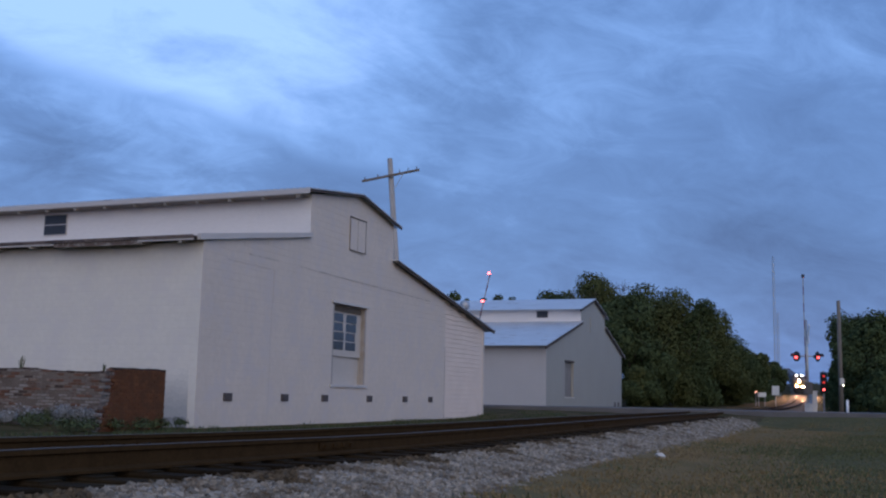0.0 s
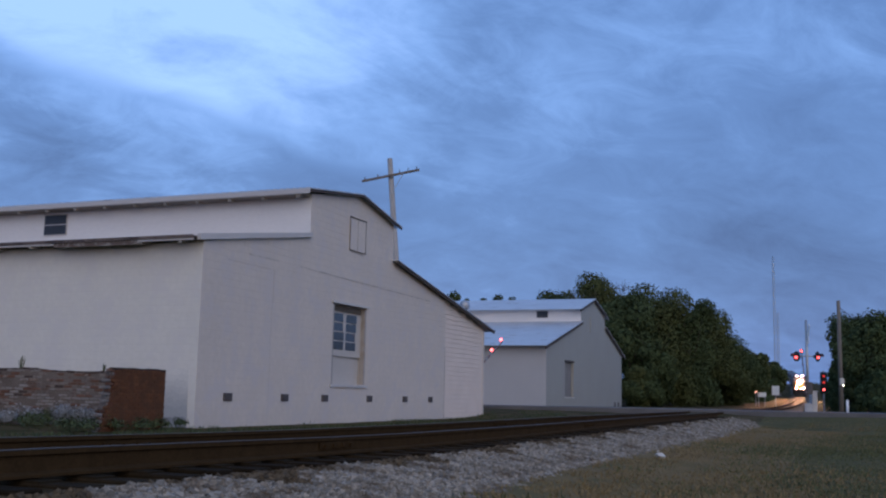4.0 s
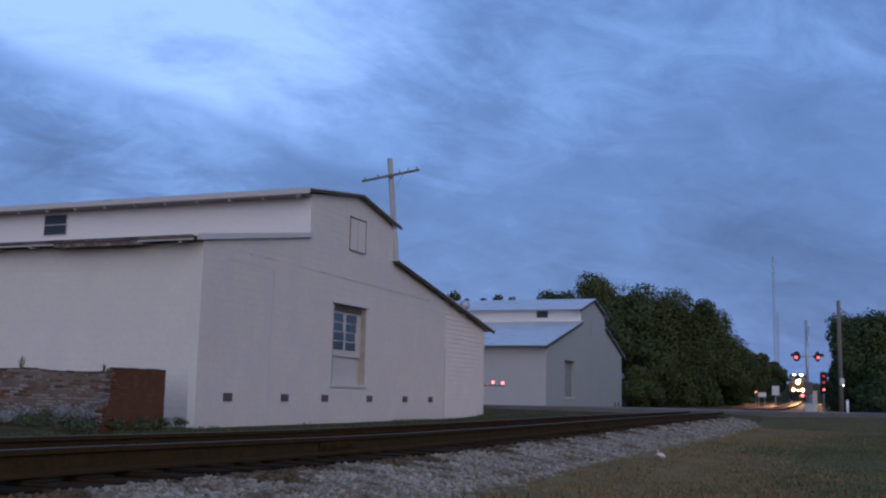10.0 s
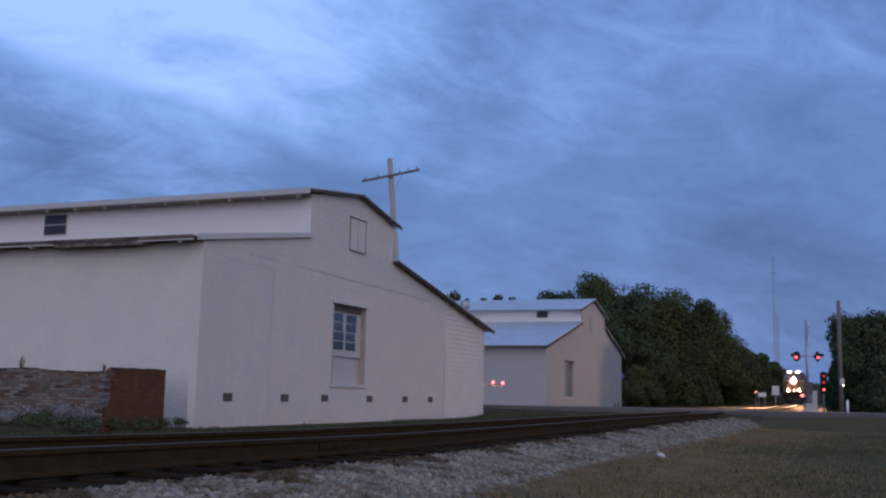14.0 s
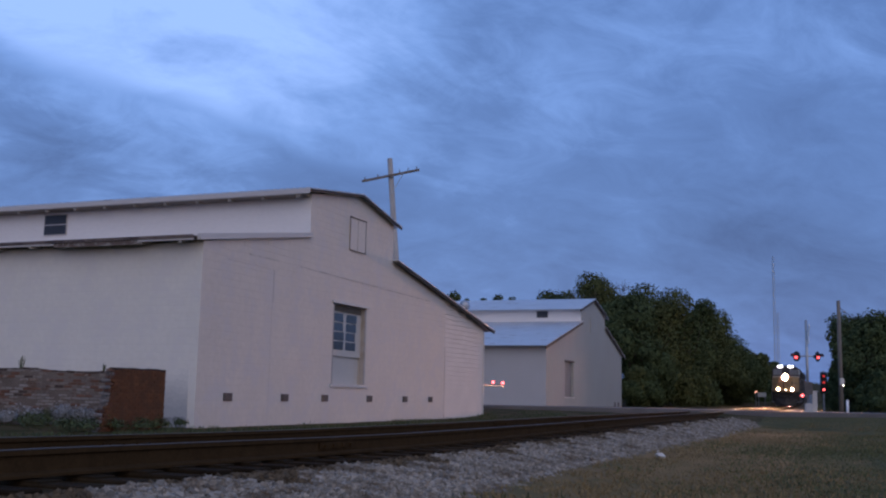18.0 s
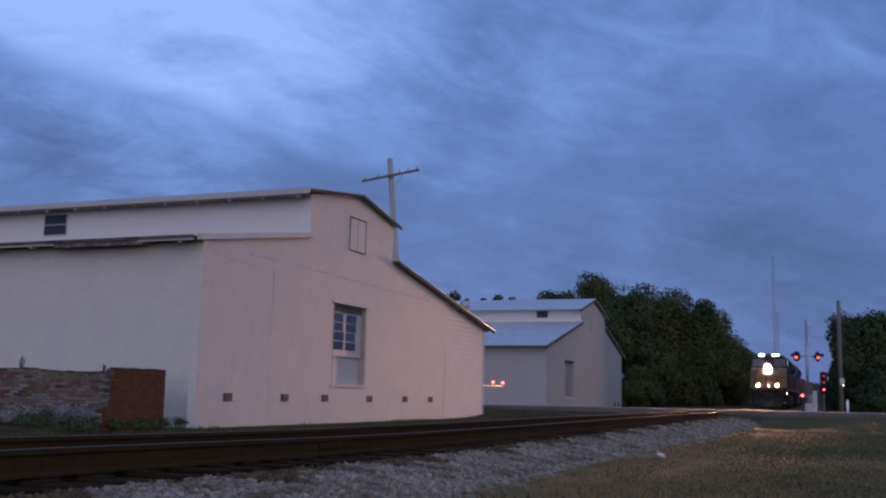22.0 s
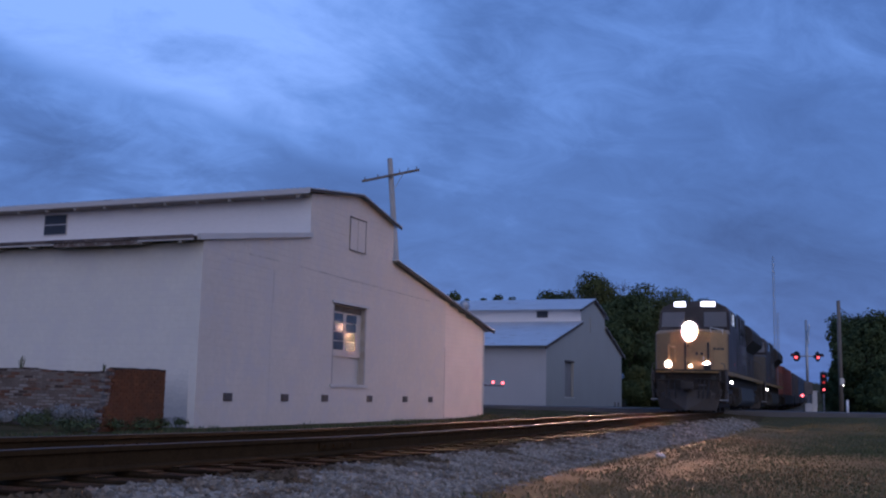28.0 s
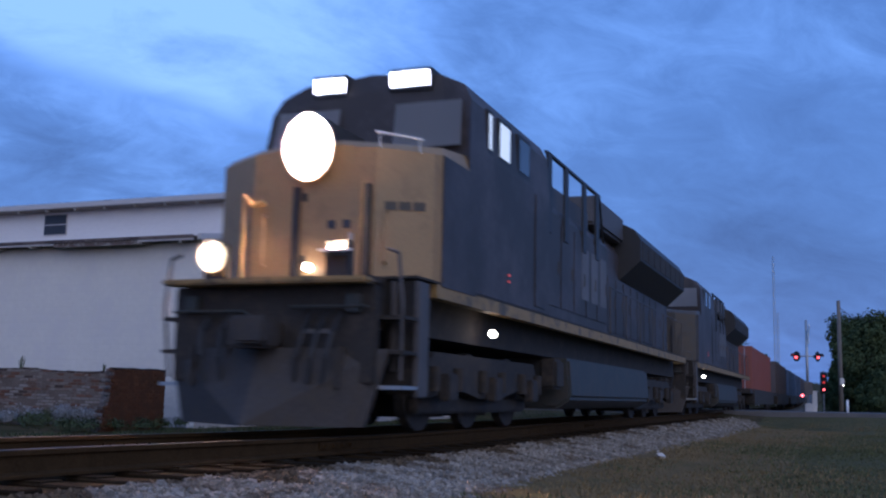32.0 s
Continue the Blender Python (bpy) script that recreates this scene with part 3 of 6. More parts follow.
    # the doorway: jambs, lintel, half-glazed double door and its lower panel
    door = boxed("double_door", M_DOOR, w, (-0.26, -0.22, 7.2, 9.62, 0.74, 3.35), "painted half-glazed double door")
    boxed("lintel", M_TRIM, w, (-0.2, 0.05, 7.1, 9.75, 3.335, 3.41), "painted wooden lintel")
    boxed("sill", M_TRIM, w, (-0.2, 0.05, 7.1, 9.75, 0.66, 0.75), "pale projecting sill")
    boxed("jamb", M_JAMB, w, (-0.215, -0.01, 7.2, 7.30, 0.75, 3.3))
    boxed("jamb", M_JAMB, w, (-0.215, -0.01, 9.52, 9.62, 0.75, 3.3))
    # brown board kept dark to hold the shade under the lintel
    boxed("transom", M_TIMBER, door, (-0.218, -0.17, 7.3, 9.52, 3.12, 3.3), "brown transom board, dark with the shade under the lintel")
    boxed("rail", M_DOOR, door, (-0.218, -0.15, 7.3, 9.52, 1.66, 1.86))
    for y in (7.3, 8.2, 9.12):
        boxed("stile", M_DOOR, door, (-0.217, -0.155, y, y + (0.2 if y < 9 else 0.4), 1.86, 3.08))
    for y0 in (7.5, 8.4):
        for k in range(4):
            z = 1.87 + k * 0.303
            bm = bmesh.new(); box(bm, -0.004, 0.004, -0.355, 0.355, -0.134, 0.134)
            part("pane", bm, M_PANE_GREY, door).matrix_basis = pose(-0.185, y0 + 0.36, z + 0.135, 0, 1.5 - k, -7.0 + 4.0 * math.sin(k * 1.7 + y0 * 3))
            boxed("glazing_bar", M_DOOR, door, (-0.217, -0.185, y0, y0 + 0.72, z + 0.27, z + 0.303))
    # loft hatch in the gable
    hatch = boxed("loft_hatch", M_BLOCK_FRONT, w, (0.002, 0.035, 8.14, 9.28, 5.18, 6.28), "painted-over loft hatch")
    boxed("hatch_rail", M_TIMBER, hatch, (0.036, 0.06, 8.1, 9.32, 6.26, 6.295))
    boxed("hatch_rail", M_TIMBER, hatch, (0.036, 0.05, 8.1, 9.32, 5.16, 5.185))
    for y in (8.12, 9.29):
        boxed("hatch_stile", M_TIMBER, hatch, (0.036, 0.046, y, y + 0.02, 5.19, 6.255))
    boxed("hatch_seam", M_SCAR, hatch, (0.036, 0.045, 8.69, 8.71, 5.2, 6.24))
    # iron vents at floor level
    for y in (1.42, 4.36, 6.81, 10.01, 13.01, 15.46):
        v = boxed("vent", M_VENT, w, (0.001, 0.03, y - 0.2, y + 0.2, 0.2, 0.41), "small dark iron floor vent")
        for k in range(4):
            boxed("louvre", M_VENT, v, (0.031, 0.05, y - 0.17, y + 0.17, 0.215 + k * 0.05, 0.24 + k * 0.05))
    # shallow pilaster and an old roof scar
    boxed("pilaster", M_BLOCK_FRONT, w, (0.0005, 0.0055, 3.45, 3.62, -0.9, 4.15))
    for y0, z0, y1, z1 in ((2.2, 4.20, 3.7, 4.20), (5.0, 4.20, 10.4, 4.15), (10.6, 4.14, 15.2, 4.10)):
        prism_part("roof_scar", [(y0, z0), (y1, z1), (y1, z1 + 0.035), (y0, z0 + 0.035)], "x", 0.004, 0.014, M_SCAR, w, "old roof line scarred into the paint")
    for dims in ((1.2, 3.52, 3.93, 3.965), (3.5, 3.54, 3.0, 3.93)):
        boxed("blocked_opening_seam", M_BLOCK_FRONT, w, (0.004, 0.014, *dims))
    # damp, mildewed paint low on the side wall by the corner
    rnd = random.Random(17)
    for k, (mat, reach) in enumerate([*zip(M_DAMP, (1.1, 0.95, 0.8, 0.65, 0.5, 0.33, 0.16)), (M_DAMP_DARK, -0.12)]):
        edge = [(-2.4 + i * 0.07, reach + 0.02 * math.sin(i * 0.7 + k) + rnd.uniform(-0.03, 0.03) - 0.004 * i) for i in range(32)]
        depth = 0.006 + 0.003 * k
        prism_part("damp_stain", [(-2.4, -0.85), *edge, (-0.23 + 0.012 * k, -0.85)], "y", -depth, -depth + 0.002, mat, w, "blue-grey damp stain on the paint")
    # lean-to end, clad in lapped siding
    prism_part("lean_to_wall", [(W + 0.005, -0.65), (21.6, -0.65), (21.6, 3.48), (W + 0.005, 4.22)], "x", -0.35, -0.06, M_SIDING, w, "pale lapped siding wall")
    boxed("lean_to_wall", M_SIDING, w, (D, -0.351, 21.3, 21.6, -0.65, 3.4))
    z, k = -0.607, 0
    while z < 4.2:
        end = 21.62 if z < 3.3 else 21.62 - (z - 3.3) * 4.9
        if end - W > 0.4:
            prism_part("siding_board", [(-0.058, z), (-0.032, z), (-0.048, z + 0.187), (-0.058, z + 0.187)], "y", W + 0.02, end, M_SIDING, w)
        z += 0.19
    boxed("corner_trim", M_DARKWOOD, w, (-0.04, 0.0, W + 0.002, W + 0.035, -0.9, 2.4))
    boxed("corner_trim", M_TRIM, w, (-0.07, 0.0, 21.6, 21.68, -0.45, 3.4))
    return w


near_warehouse()


M_FARDOOR = material("grey_door", (0.21, 0.20, 0.195), 0.85, vary=0.15, scale=2, fine=20, bump=0.2)
# far warehouse side walls, a paler tone than its gable
M_BLOCK_FAR2 = material("far_side_block", (0.41, 0.395, 0.39), 0.75, vary=0.06, scale=0.5, fine=12, bump=0.2)


def far_warehouse():
    m = pose(7.99, 78.46, 0, 0, 0, math.degrees(1.19) - 90)
    w = thing("warehouse", m, "white warehouse with bright galvanised roofs, half hidden behind trees", "warehouse")
    D, W = -30.0, 27.2
    bm = bmesh.new()
    def wall(outline):
        prism(bm, outline, "x", -0.3, 0.0)
    wall([(0.004, -0.6), (5.5, -0.6), (5.5, 5.8), (0.004, 4.35)])
    wall([(5.5, -0.6), (8.2, -0.6), (8.2, 0.6), (5.5, 0.6)])
    wall([(5.5, 3.48), (8.2, 3.48), (8.2, 6.3), (5.5, 5.8)])
    wall([(8.2, -0.6), (W, -0.6), (W, 4.8), (19.8, 7.15), (19.8, 8.15), (15.3, 9.3), (10.7, 8.1), (10.7, 7.0), (8.2, 6.25)])
    part("front_wall", bm, M_BLOCK_FAR, w, "block gable wall, darker than the side walls")
    boxed("side_wall", M_BLOCK_FAR2, w, (D, -0.004, 0, 0.3, -0.6, 4.4), "block side wall, paler than the gable")
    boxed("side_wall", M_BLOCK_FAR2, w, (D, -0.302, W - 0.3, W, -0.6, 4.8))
    boxed("back_wall", M_BLOCK, w, (D, D + 0.3, 0.3, W - 0.3, -0.6, 4.4))
    boxed("clerestory_wall", M_WHITE_BOARD, w, (D, -0.004, 10.696, 10.9, 6.9, 8.15), "white boarded clerestory wall")
    boxed("clerestory_wall", M_WHITE_BOARD, w, (D, -0.302, 19.6, 19.8, 6.9, 8.15))
    win = boxed("window", M_TRIM, w, (-3.98, -2.9, 10.66, 10.699, 7.35, 7.98))
    boxed("pane", M_PANE_DULL, win, (-3.92, -2.96, 10.64, 10.659, 7.4, 7.93))
    tin_sheet(w, "aisle_roof", D, 0.2, (-0.7, 4.40), (10.8, 7.08), M_TIN, "bright galvanised lean-to roof")
    tin_sheet(w, "aisle_roof", D, 0.2, (19.7, 7.2), (28.2, 4.75), M_TIN)
    tin_sheet(w, "upper_roof", D, 0.2, (9.9, 8.05), (15.3, 9.42), M_TIN, "bright galvanised upper roof")
    tin_sheet(w, "upper_roof", D, 0.2, (15.3, 9.42), (20.6, 8.05), M_TIN)
    bm = bmesh.new()
    for p, q in (((9.9, 7.98), (15.3, 9.34)), ((15.3, 9.34), (20.6, 7.98)), ((19.7, 7.1), (28.2, 4.67)), ((-0.7, 4.3), (10.7, 7.0))):
        prism(bm, [(p[0], p[1] - 0.18), (q[0], q[1] - 0.18), (q[0], q[1] + 0.02), (p[0], p[1] + 0.02)], "x", 0.12, 0.19)
    part("barge_board", bm, M_DARKWOOD, w, "dark barge board")
    boxed("door", M_FARDOOR, w, (-0.26, -0.2, 5.5, 8.2, 0.6, 3.48), "weathered grey wooden door")
    boxed("lintel", M_DARKWOOD, w, (-0.2, 0.03, 5.35, 8.35, 3.42, 3.55))
    boxed("sill", M_TRIM, w, (-0.2, 0.05, 5.35, 8.35, 0.5, 0.6))
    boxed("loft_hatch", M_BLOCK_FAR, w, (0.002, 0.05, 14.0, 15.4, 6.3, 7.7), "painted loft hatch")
    # the shadow line at the walls' foot, built as dark strips
    boxed("base_band", M_DARKWOOD, w, (D, 0.02, -0.04, -0.002, -0.6, -0.12), "dark strip standing in for shade at the wall's foot")
    boxed("base_band", M_DARKWOOD, w, (0.002, 0.03, 0.0, W, -0.6, -0.25))
    for y in (24.0, 25.6):
        boxed("vent", M_VENT, w, (0.002, 0.04, y - 0.3, y + 0.3, -0.2, 0.2))
    # round ventilator on the roof
    bm = bmesh.new()
    rod(bm, (-10.5, 10.2, 6.8), (-10.5, 10.2, 8.2), 0.16, n=10)
    bmesh.ops.create_uvsphere(bm, u_segments=14, v_segments=10, radius=0.48, matrix=Matrix.Translation((-10.5, 10.2, 8.5)))
    part("ventilator", bm, M_STEEL, w, "round galvanised roof ventilator", True)
    return w


far_warehouse()


# ---- low brick wall, the ruin of a loading dock ----
M_WASHED = material("whitewashed_brick", (0.20, 0.184, 0.175), 0.9, vary=0.25, scale=3, fine=40, bump=0.35, stain=(0.16, 0.125, 0.11), amount=0.3, per_object=0.15, world_space=True)
M_BRICK_DULL = material("dull_red_brick", (0.125, 0.068, 0.050), 0.9, vary=0.35, scale=2.5, fine=40, bump=0.35, stain=(0.20, 0.165, 0.145), amount=0.25, per_object=0.15, world_space=True)
M_SOOT = material("sooty_brick", (0.055, 0.042, 0.038), 0.95, vary=0.35, scale=6, fine=50, bump=0.4)


def brick_wall():
    w = thing("brick_wall", pose(-7.0, 26.35, 0, 0, 0, 187), "low ruined brick wall with flaking whitewash", "wall", "low brick walls")
    boxed("core", M_MORTAR, w, (0.9, 8.0, -0.05, 0.262, -0.6, 0.84))
    kinds = []
    for mat in (M_BRICK_PALE, M_WASHED, M_BRICK_DULL, M_SOOT):
        bm = bmesh.new(); box(bm, -0.1, 0.1, -0.05, 0.05, -0.031, 0.031); bevel(bm, 0.008, 1)
        kinds.append(mesh_of("brick", bm, mat))
    rnd = random.Random(3)
    for r in range(20):
        z = -0.55 + r * 0.074
        x = 1.0 - (0.105 if r % 2 else 0)
        while x < 4.6:
            top = 0.86 + 0.07 * math.sin(x * 2.3)
            if z < top and not (r in (14, 15, 16) and 3.42 < x < 3.78):
                wash = noise.noise(Vector((x * 1.3, z * 2.2, 2))) + 0.9 * noise.noise(Vector((x * 4, z * 6, 5))) + (0.45 if z < 0.24 + 0.10 * math.sin(x * 3) else -0.08)
                soot = noise.noise(Vector((x * 2.2, z * 3.5, 9))) + rnd.uniform(-.25, .25)
                kind = 1 if wash + rnd.uniform(-.3, .3) > 0.36 else (3 if soot > 0.42 else (2 if rnd.random() < 0.5 else 0))
                share("brick", kinds[kind], w, pose(x, 0.22 + rnd.uniform(-.014, .014), z, 0, 0, 180 + rnd.uniform(-1.5, 1.5)))
            x += 0.212
    # a broken, sooty top course
    soot = bmesh.new(); box(soot, -0.1, 0.1, -0.055, 0.055, -0.03, 0.03); bevel(soot, 0.01, 1)
    sooty = mesh_of("coping_brick", soot, M_SOOT)
    x = 1.0
    while x < 4.7:
        share("coping_brick", sooty, w, pose(x, 0.2 + rnd.uniform(-.02, .02), 0.868 + 0.03 * math.sin(x * 2.3) + rnd.uniform(-.012, .02), 0, rnd.uniform(-4, 4), 180 + rnd.uniform(-6, 6)))
        x += rnd.uniform(0.19, 0.225)
    # the bare red end, square with the warehouse's front, its foot stepping out
    e = thing("brick_wall", pose(-6.436, 24.4, 0, 0, 0, 248.1), "bare red brick wall end with a sooty broken top", "wall", "low brick walls")
    prism_part("core", [(0.0, -0.6), (2.28, -0.6), (1.86, 0.5), (1.84, 0.87), (0.0, 0.87)], "y", -0.22, -0.06, M_MORTAR, e)
    prism_part("core", [(0.01, -0.6), (2.22, -0.6), (1.82, 0.5), (1.80, 0.86), (0.01, 0.86)], "y", -0.059, -0.010, M_MORTAR_RED, e)
    bm = bmesh.new(); box(bm, -0.1, 0.1, -0.05, 0.05, -0.031, 0.031); bevel(bm, 0.006, 1)
    red = mesh_of("brick", bm, M_BRICK)
    for r in range(20):
        z = -0.55 + r * 0.074
        reach = (1.86 if z > 0.5 else 1.86 + 0.38 * (0.5 - z)) + rnd.uniform(-.07, .07)
        x = 0.1 + (0.105 if r % 2 else 0)
        if r % 2:
            share("brick", red, e, pose(0.102, -0.056, z))
        while x < reach - 0.05:
            share("brick", red, e, pose(x, -0.05 + rnd.uniform(-.004, .006), z))
            x += 0.212
        share("brick", kinds[rnd.choice((0, 1, 2))], e, pose(x - 0.02, -0.075 + rnd.uniform(-.01, .01), z, 0, 0, rnd.uniform(-3, 3)))
    x = 0.1
    while x < 1.95:
        share("coping_brick", sooty, e, pose(x, -0.06 + rnd.uniform(-.015, .01), 0.888 + rnd.uniform(-.01, .012), 0, rnd.uniform(-3, 3), rnd.uniform(-4, 4)))
        x += rnd.uniform(0.195, 0.22)


brick_wall()


# ---- old pole with a leaning crossarm ----
def cross_pole():
    foot = Vector((-2.35, 50.0, -0.4))
    m = Matrix.Translation(foot)
    p = thing("utility_pole", m, "bleached wooden pole with one tilted crossarm, leaning", "utility pole")
    tip = Vector((-0.38, 0.0, 12.45))
    base = Vector((0.70, 0, 0))
    bm = bmesh.new()
    rod(bm, base, tip, 0.19, 0.13, 12)
    part("pole", bm, M_POLE, p, "", True)
    c = base.lerp(tip, 0.928)
    bm = bmesh.new()
    u = Vector((1.41, 0.0, 0.32))
    rod(bm, c - u + Vector((0, -0.2, 0)), c + u + Vector((0, -0.2, 0)), 0.075, 0.075, 4)
    part("crossarm", bm, M_TIMBER, p, "weathered grey crossarm")
    for k in (-0.9, -0.45, 0.3, 0.6, 0.9):
        bm = bmesh.new()
        q = c + u * k + Vector((0, -0.2, 0.06))
        rod(bm, q, q + Vector((0, 0, 0.14)), 0.025, 0.02, 6)
        part("pin", bm, M_DARKWOOD, p)
    bm = bmesh.new()
    rod(bm, c + u * 0.45 + Vector((0, -0.22, 0)), c + Vector((0.06, -0.15, -0.9)), 0.015, n=5)
    part("brace", bm, M_STEEL, p)


cross_pole()


# ---- level crossing signals ----
def crossing_signal(m, label):
    """A mast with flashing lamps, a gate mechanism and (apart, since it moves) its arm."""
    g = thing("crossing_signal", m, label, "crossing signal", "level crossing signals")
    bm = bmesh.new()
    rod(bm, (0, 0, 0), (0, 0, 4.4), 0.065, n=12)
    part("mast", bm, M_STEEL, g, "galvanised mast", True)
    boxed("base", M_CABINET, g, (-0.16, 0.16, -0.16, 0.16, -0.3, 0.32), "", 0.03)
    boxed("mechanism", M_LOCO_GREY, g, (-0.2, 0.2, -0.28, -0.07, 0.75, 1.35), "grey gate mechanism case", 0.03)
    bm = bmesh.new(); rod(bm, (-0.55, -0.02, 2.62), (0.55, -0.02, 2.62), 0.03, n=8)
    part("lamp_bar", bm, M_STEEL, g)
    for sx in (-1, 1):
        # each pair of lamps looks along the road, one to either side
        face = Matrix.Translation((sx * 0.42, -0.02, 2.60)) @ Matrix.Rotation(sx * radians(58), 4, "Z")
        bm = bmesh.new()
        rod(bm, (0, -0.06, 0), (0, -0.10, 0), 0.25, n=20)
        bm.transform(face)
        lamp = part("target", bm, M_BLACK, g, "black round lamp target")
        bm = bmesh.new()
        rod(bm, (0, -0.101, 0), (0, -0.13, 0), 0.105, n=16)
        bm.transform(face)
        part("lens", bm, M_RED_LENS, lamp, "lit red lens")
        bm = bmesh.new()
        for k in range(9):
            a0, a1 = math.pi * (k / 9), math.pi * ((k + 1) / 9)
            bm.faces.new([bm.verts.new((0.15 * math.cos(a), y, 0.15 * math.sin(a))) for a, y in ((a0, -0.10), (a1, -0.10), (a1, -0.34), (a0, -0.34))])
        bmesh.ops.solidify(bm, geom=list(bm.faces), thickness=0.006)
        bm.transform(face)
        part("visor", bm, M_BLACK, lamp)
        bm = bmesh.new()
        rod(bm, (0, -0.06, 0), (0, 0.12, 0), 0.12, 0.07, n=12)
        bm.transform(face)
        part("lamp_case", bm, M_BLACK, lamp)
    # crossed blades seen from the track's side, edge on
    for s in (-1, 1):
        bm = bmesh.new()
        box(bm, -0.61, 0.61, -0.012, 0.012, -0.11, 0.11)
        bmesh.ops.rotate(bm, verts=bm.verts, matrix=Matrix.Rotation(s * math.pi / 4, 3, "Y"))
        bmesh.ops.rotate(bm, verts=bm.verts, matrix=Matrix.Rotation(math.pi / 2, 3, "Z"))
        bmesh.ops.translate(bm, verts=bm.verts, vec=(0.08 + s * 0.02, 0, 3.7))
        part("crossbuck_blade", bm, M_WHITE, g, "white crossbuck blade seen edge on")
    return g


def gate_arm(name_label, length, lights, r):
    """The arm, lying along local +y from its pivot; red and white bands and small red lamps."""
    a = thing("gate_arm", Matrix(), name_label, "gate arm", "level crossing gate arms")
    n = int(length / 0.41)
    for k in range(n):
        y0 = k * length / n
        h = 0.055 - 0.025 * k / n
        boxed("band", M_ARM_WHITE if k % 2 else M_ARM_RED, a, (-0.02, 0.02, y0, y0 + length / n, -h, h))
    boxed("counterweight", M_STEEL, a, (-0.12, -0.04, -1.1, -0.25, -0.14, 0.14), "", 0.02)
    boxed("counterweight_bar", M_STEEL, a, (-0.038, 0.03, -0.7, -0.003, -0.05, 0.05))
    for L in lights if r < 0.06 else ():
        # a hooded lamp at the arm's end, shining along it
        bm = bmesh.new()
        ring = lambda q, y: [bm.verts.new((q * math.cos(i * math.pi / 8), y, q * math.sin(i * math.pi / 8))) for i in range(16)]
        rings = [ring(0.07, L), ring(0.07, L + 0.18), ring(0.062, L + 0.18), ring(0.062, L + 0.01)]
        for p, q in zip(rings, rings[1:]):
            for i in range(16):
                bm.faces.new((p[i], p[(i + 1) % 16], q[(i + 1) % 16], q[i]))
        hood = part("lamp_hood", bm, M_BLACK, a, "black lamp hood")
        bm = bmesh.new(); rod(bm, (0, L, 0), (0, L + 0.05, 0), 0.060, n=16)
        part("lens", bm, M_ARM_LAMP, hood, "lit red lens")
    for L in lights if r > 0.06 else ():
        boxed("lamp_holder", M_BLACK, a, (-0.03, 0.03, L - 0.03, L + 0.03, 0.056, 0.1))
        bm = bmesh.new()
        bmesh.ops.create_uvsphere(bm, u_segments=12, v_segments=8, radius=r, matrix=Matrix.Translation((0, L, 0.1 + r)))
        part("lamp", bm, M_ARM_LAMP, a, "lit red arm lamp", True)
    return a


LEFT_MAST, RIGHT_MAST = Vector((1.0, 49.9, 0.0)), Vector((18.04, 51.0, 0.15))
crossing_signal(Matrix.Translation(LEFT_MAST) @ pose(0, 0, -0.1, 0, 0, TURN), "silver crossing signal mast beside the warehouse end")
crossing_signal(Matrix.Translation(RIGHT_MAST) @ pose(0, 0, 0, 0, 0, -12), "silver crossing signal mast with two flashing red lamps")
arm_left = gate_arm("red and white crossing gate arm, swinging down", 7.3, (7.13, 5.16, 2.6), 0.075)
arm_right = gate_arm("red and white crossing gate arm beside the road", 5.8, (5.805,), 0.05)

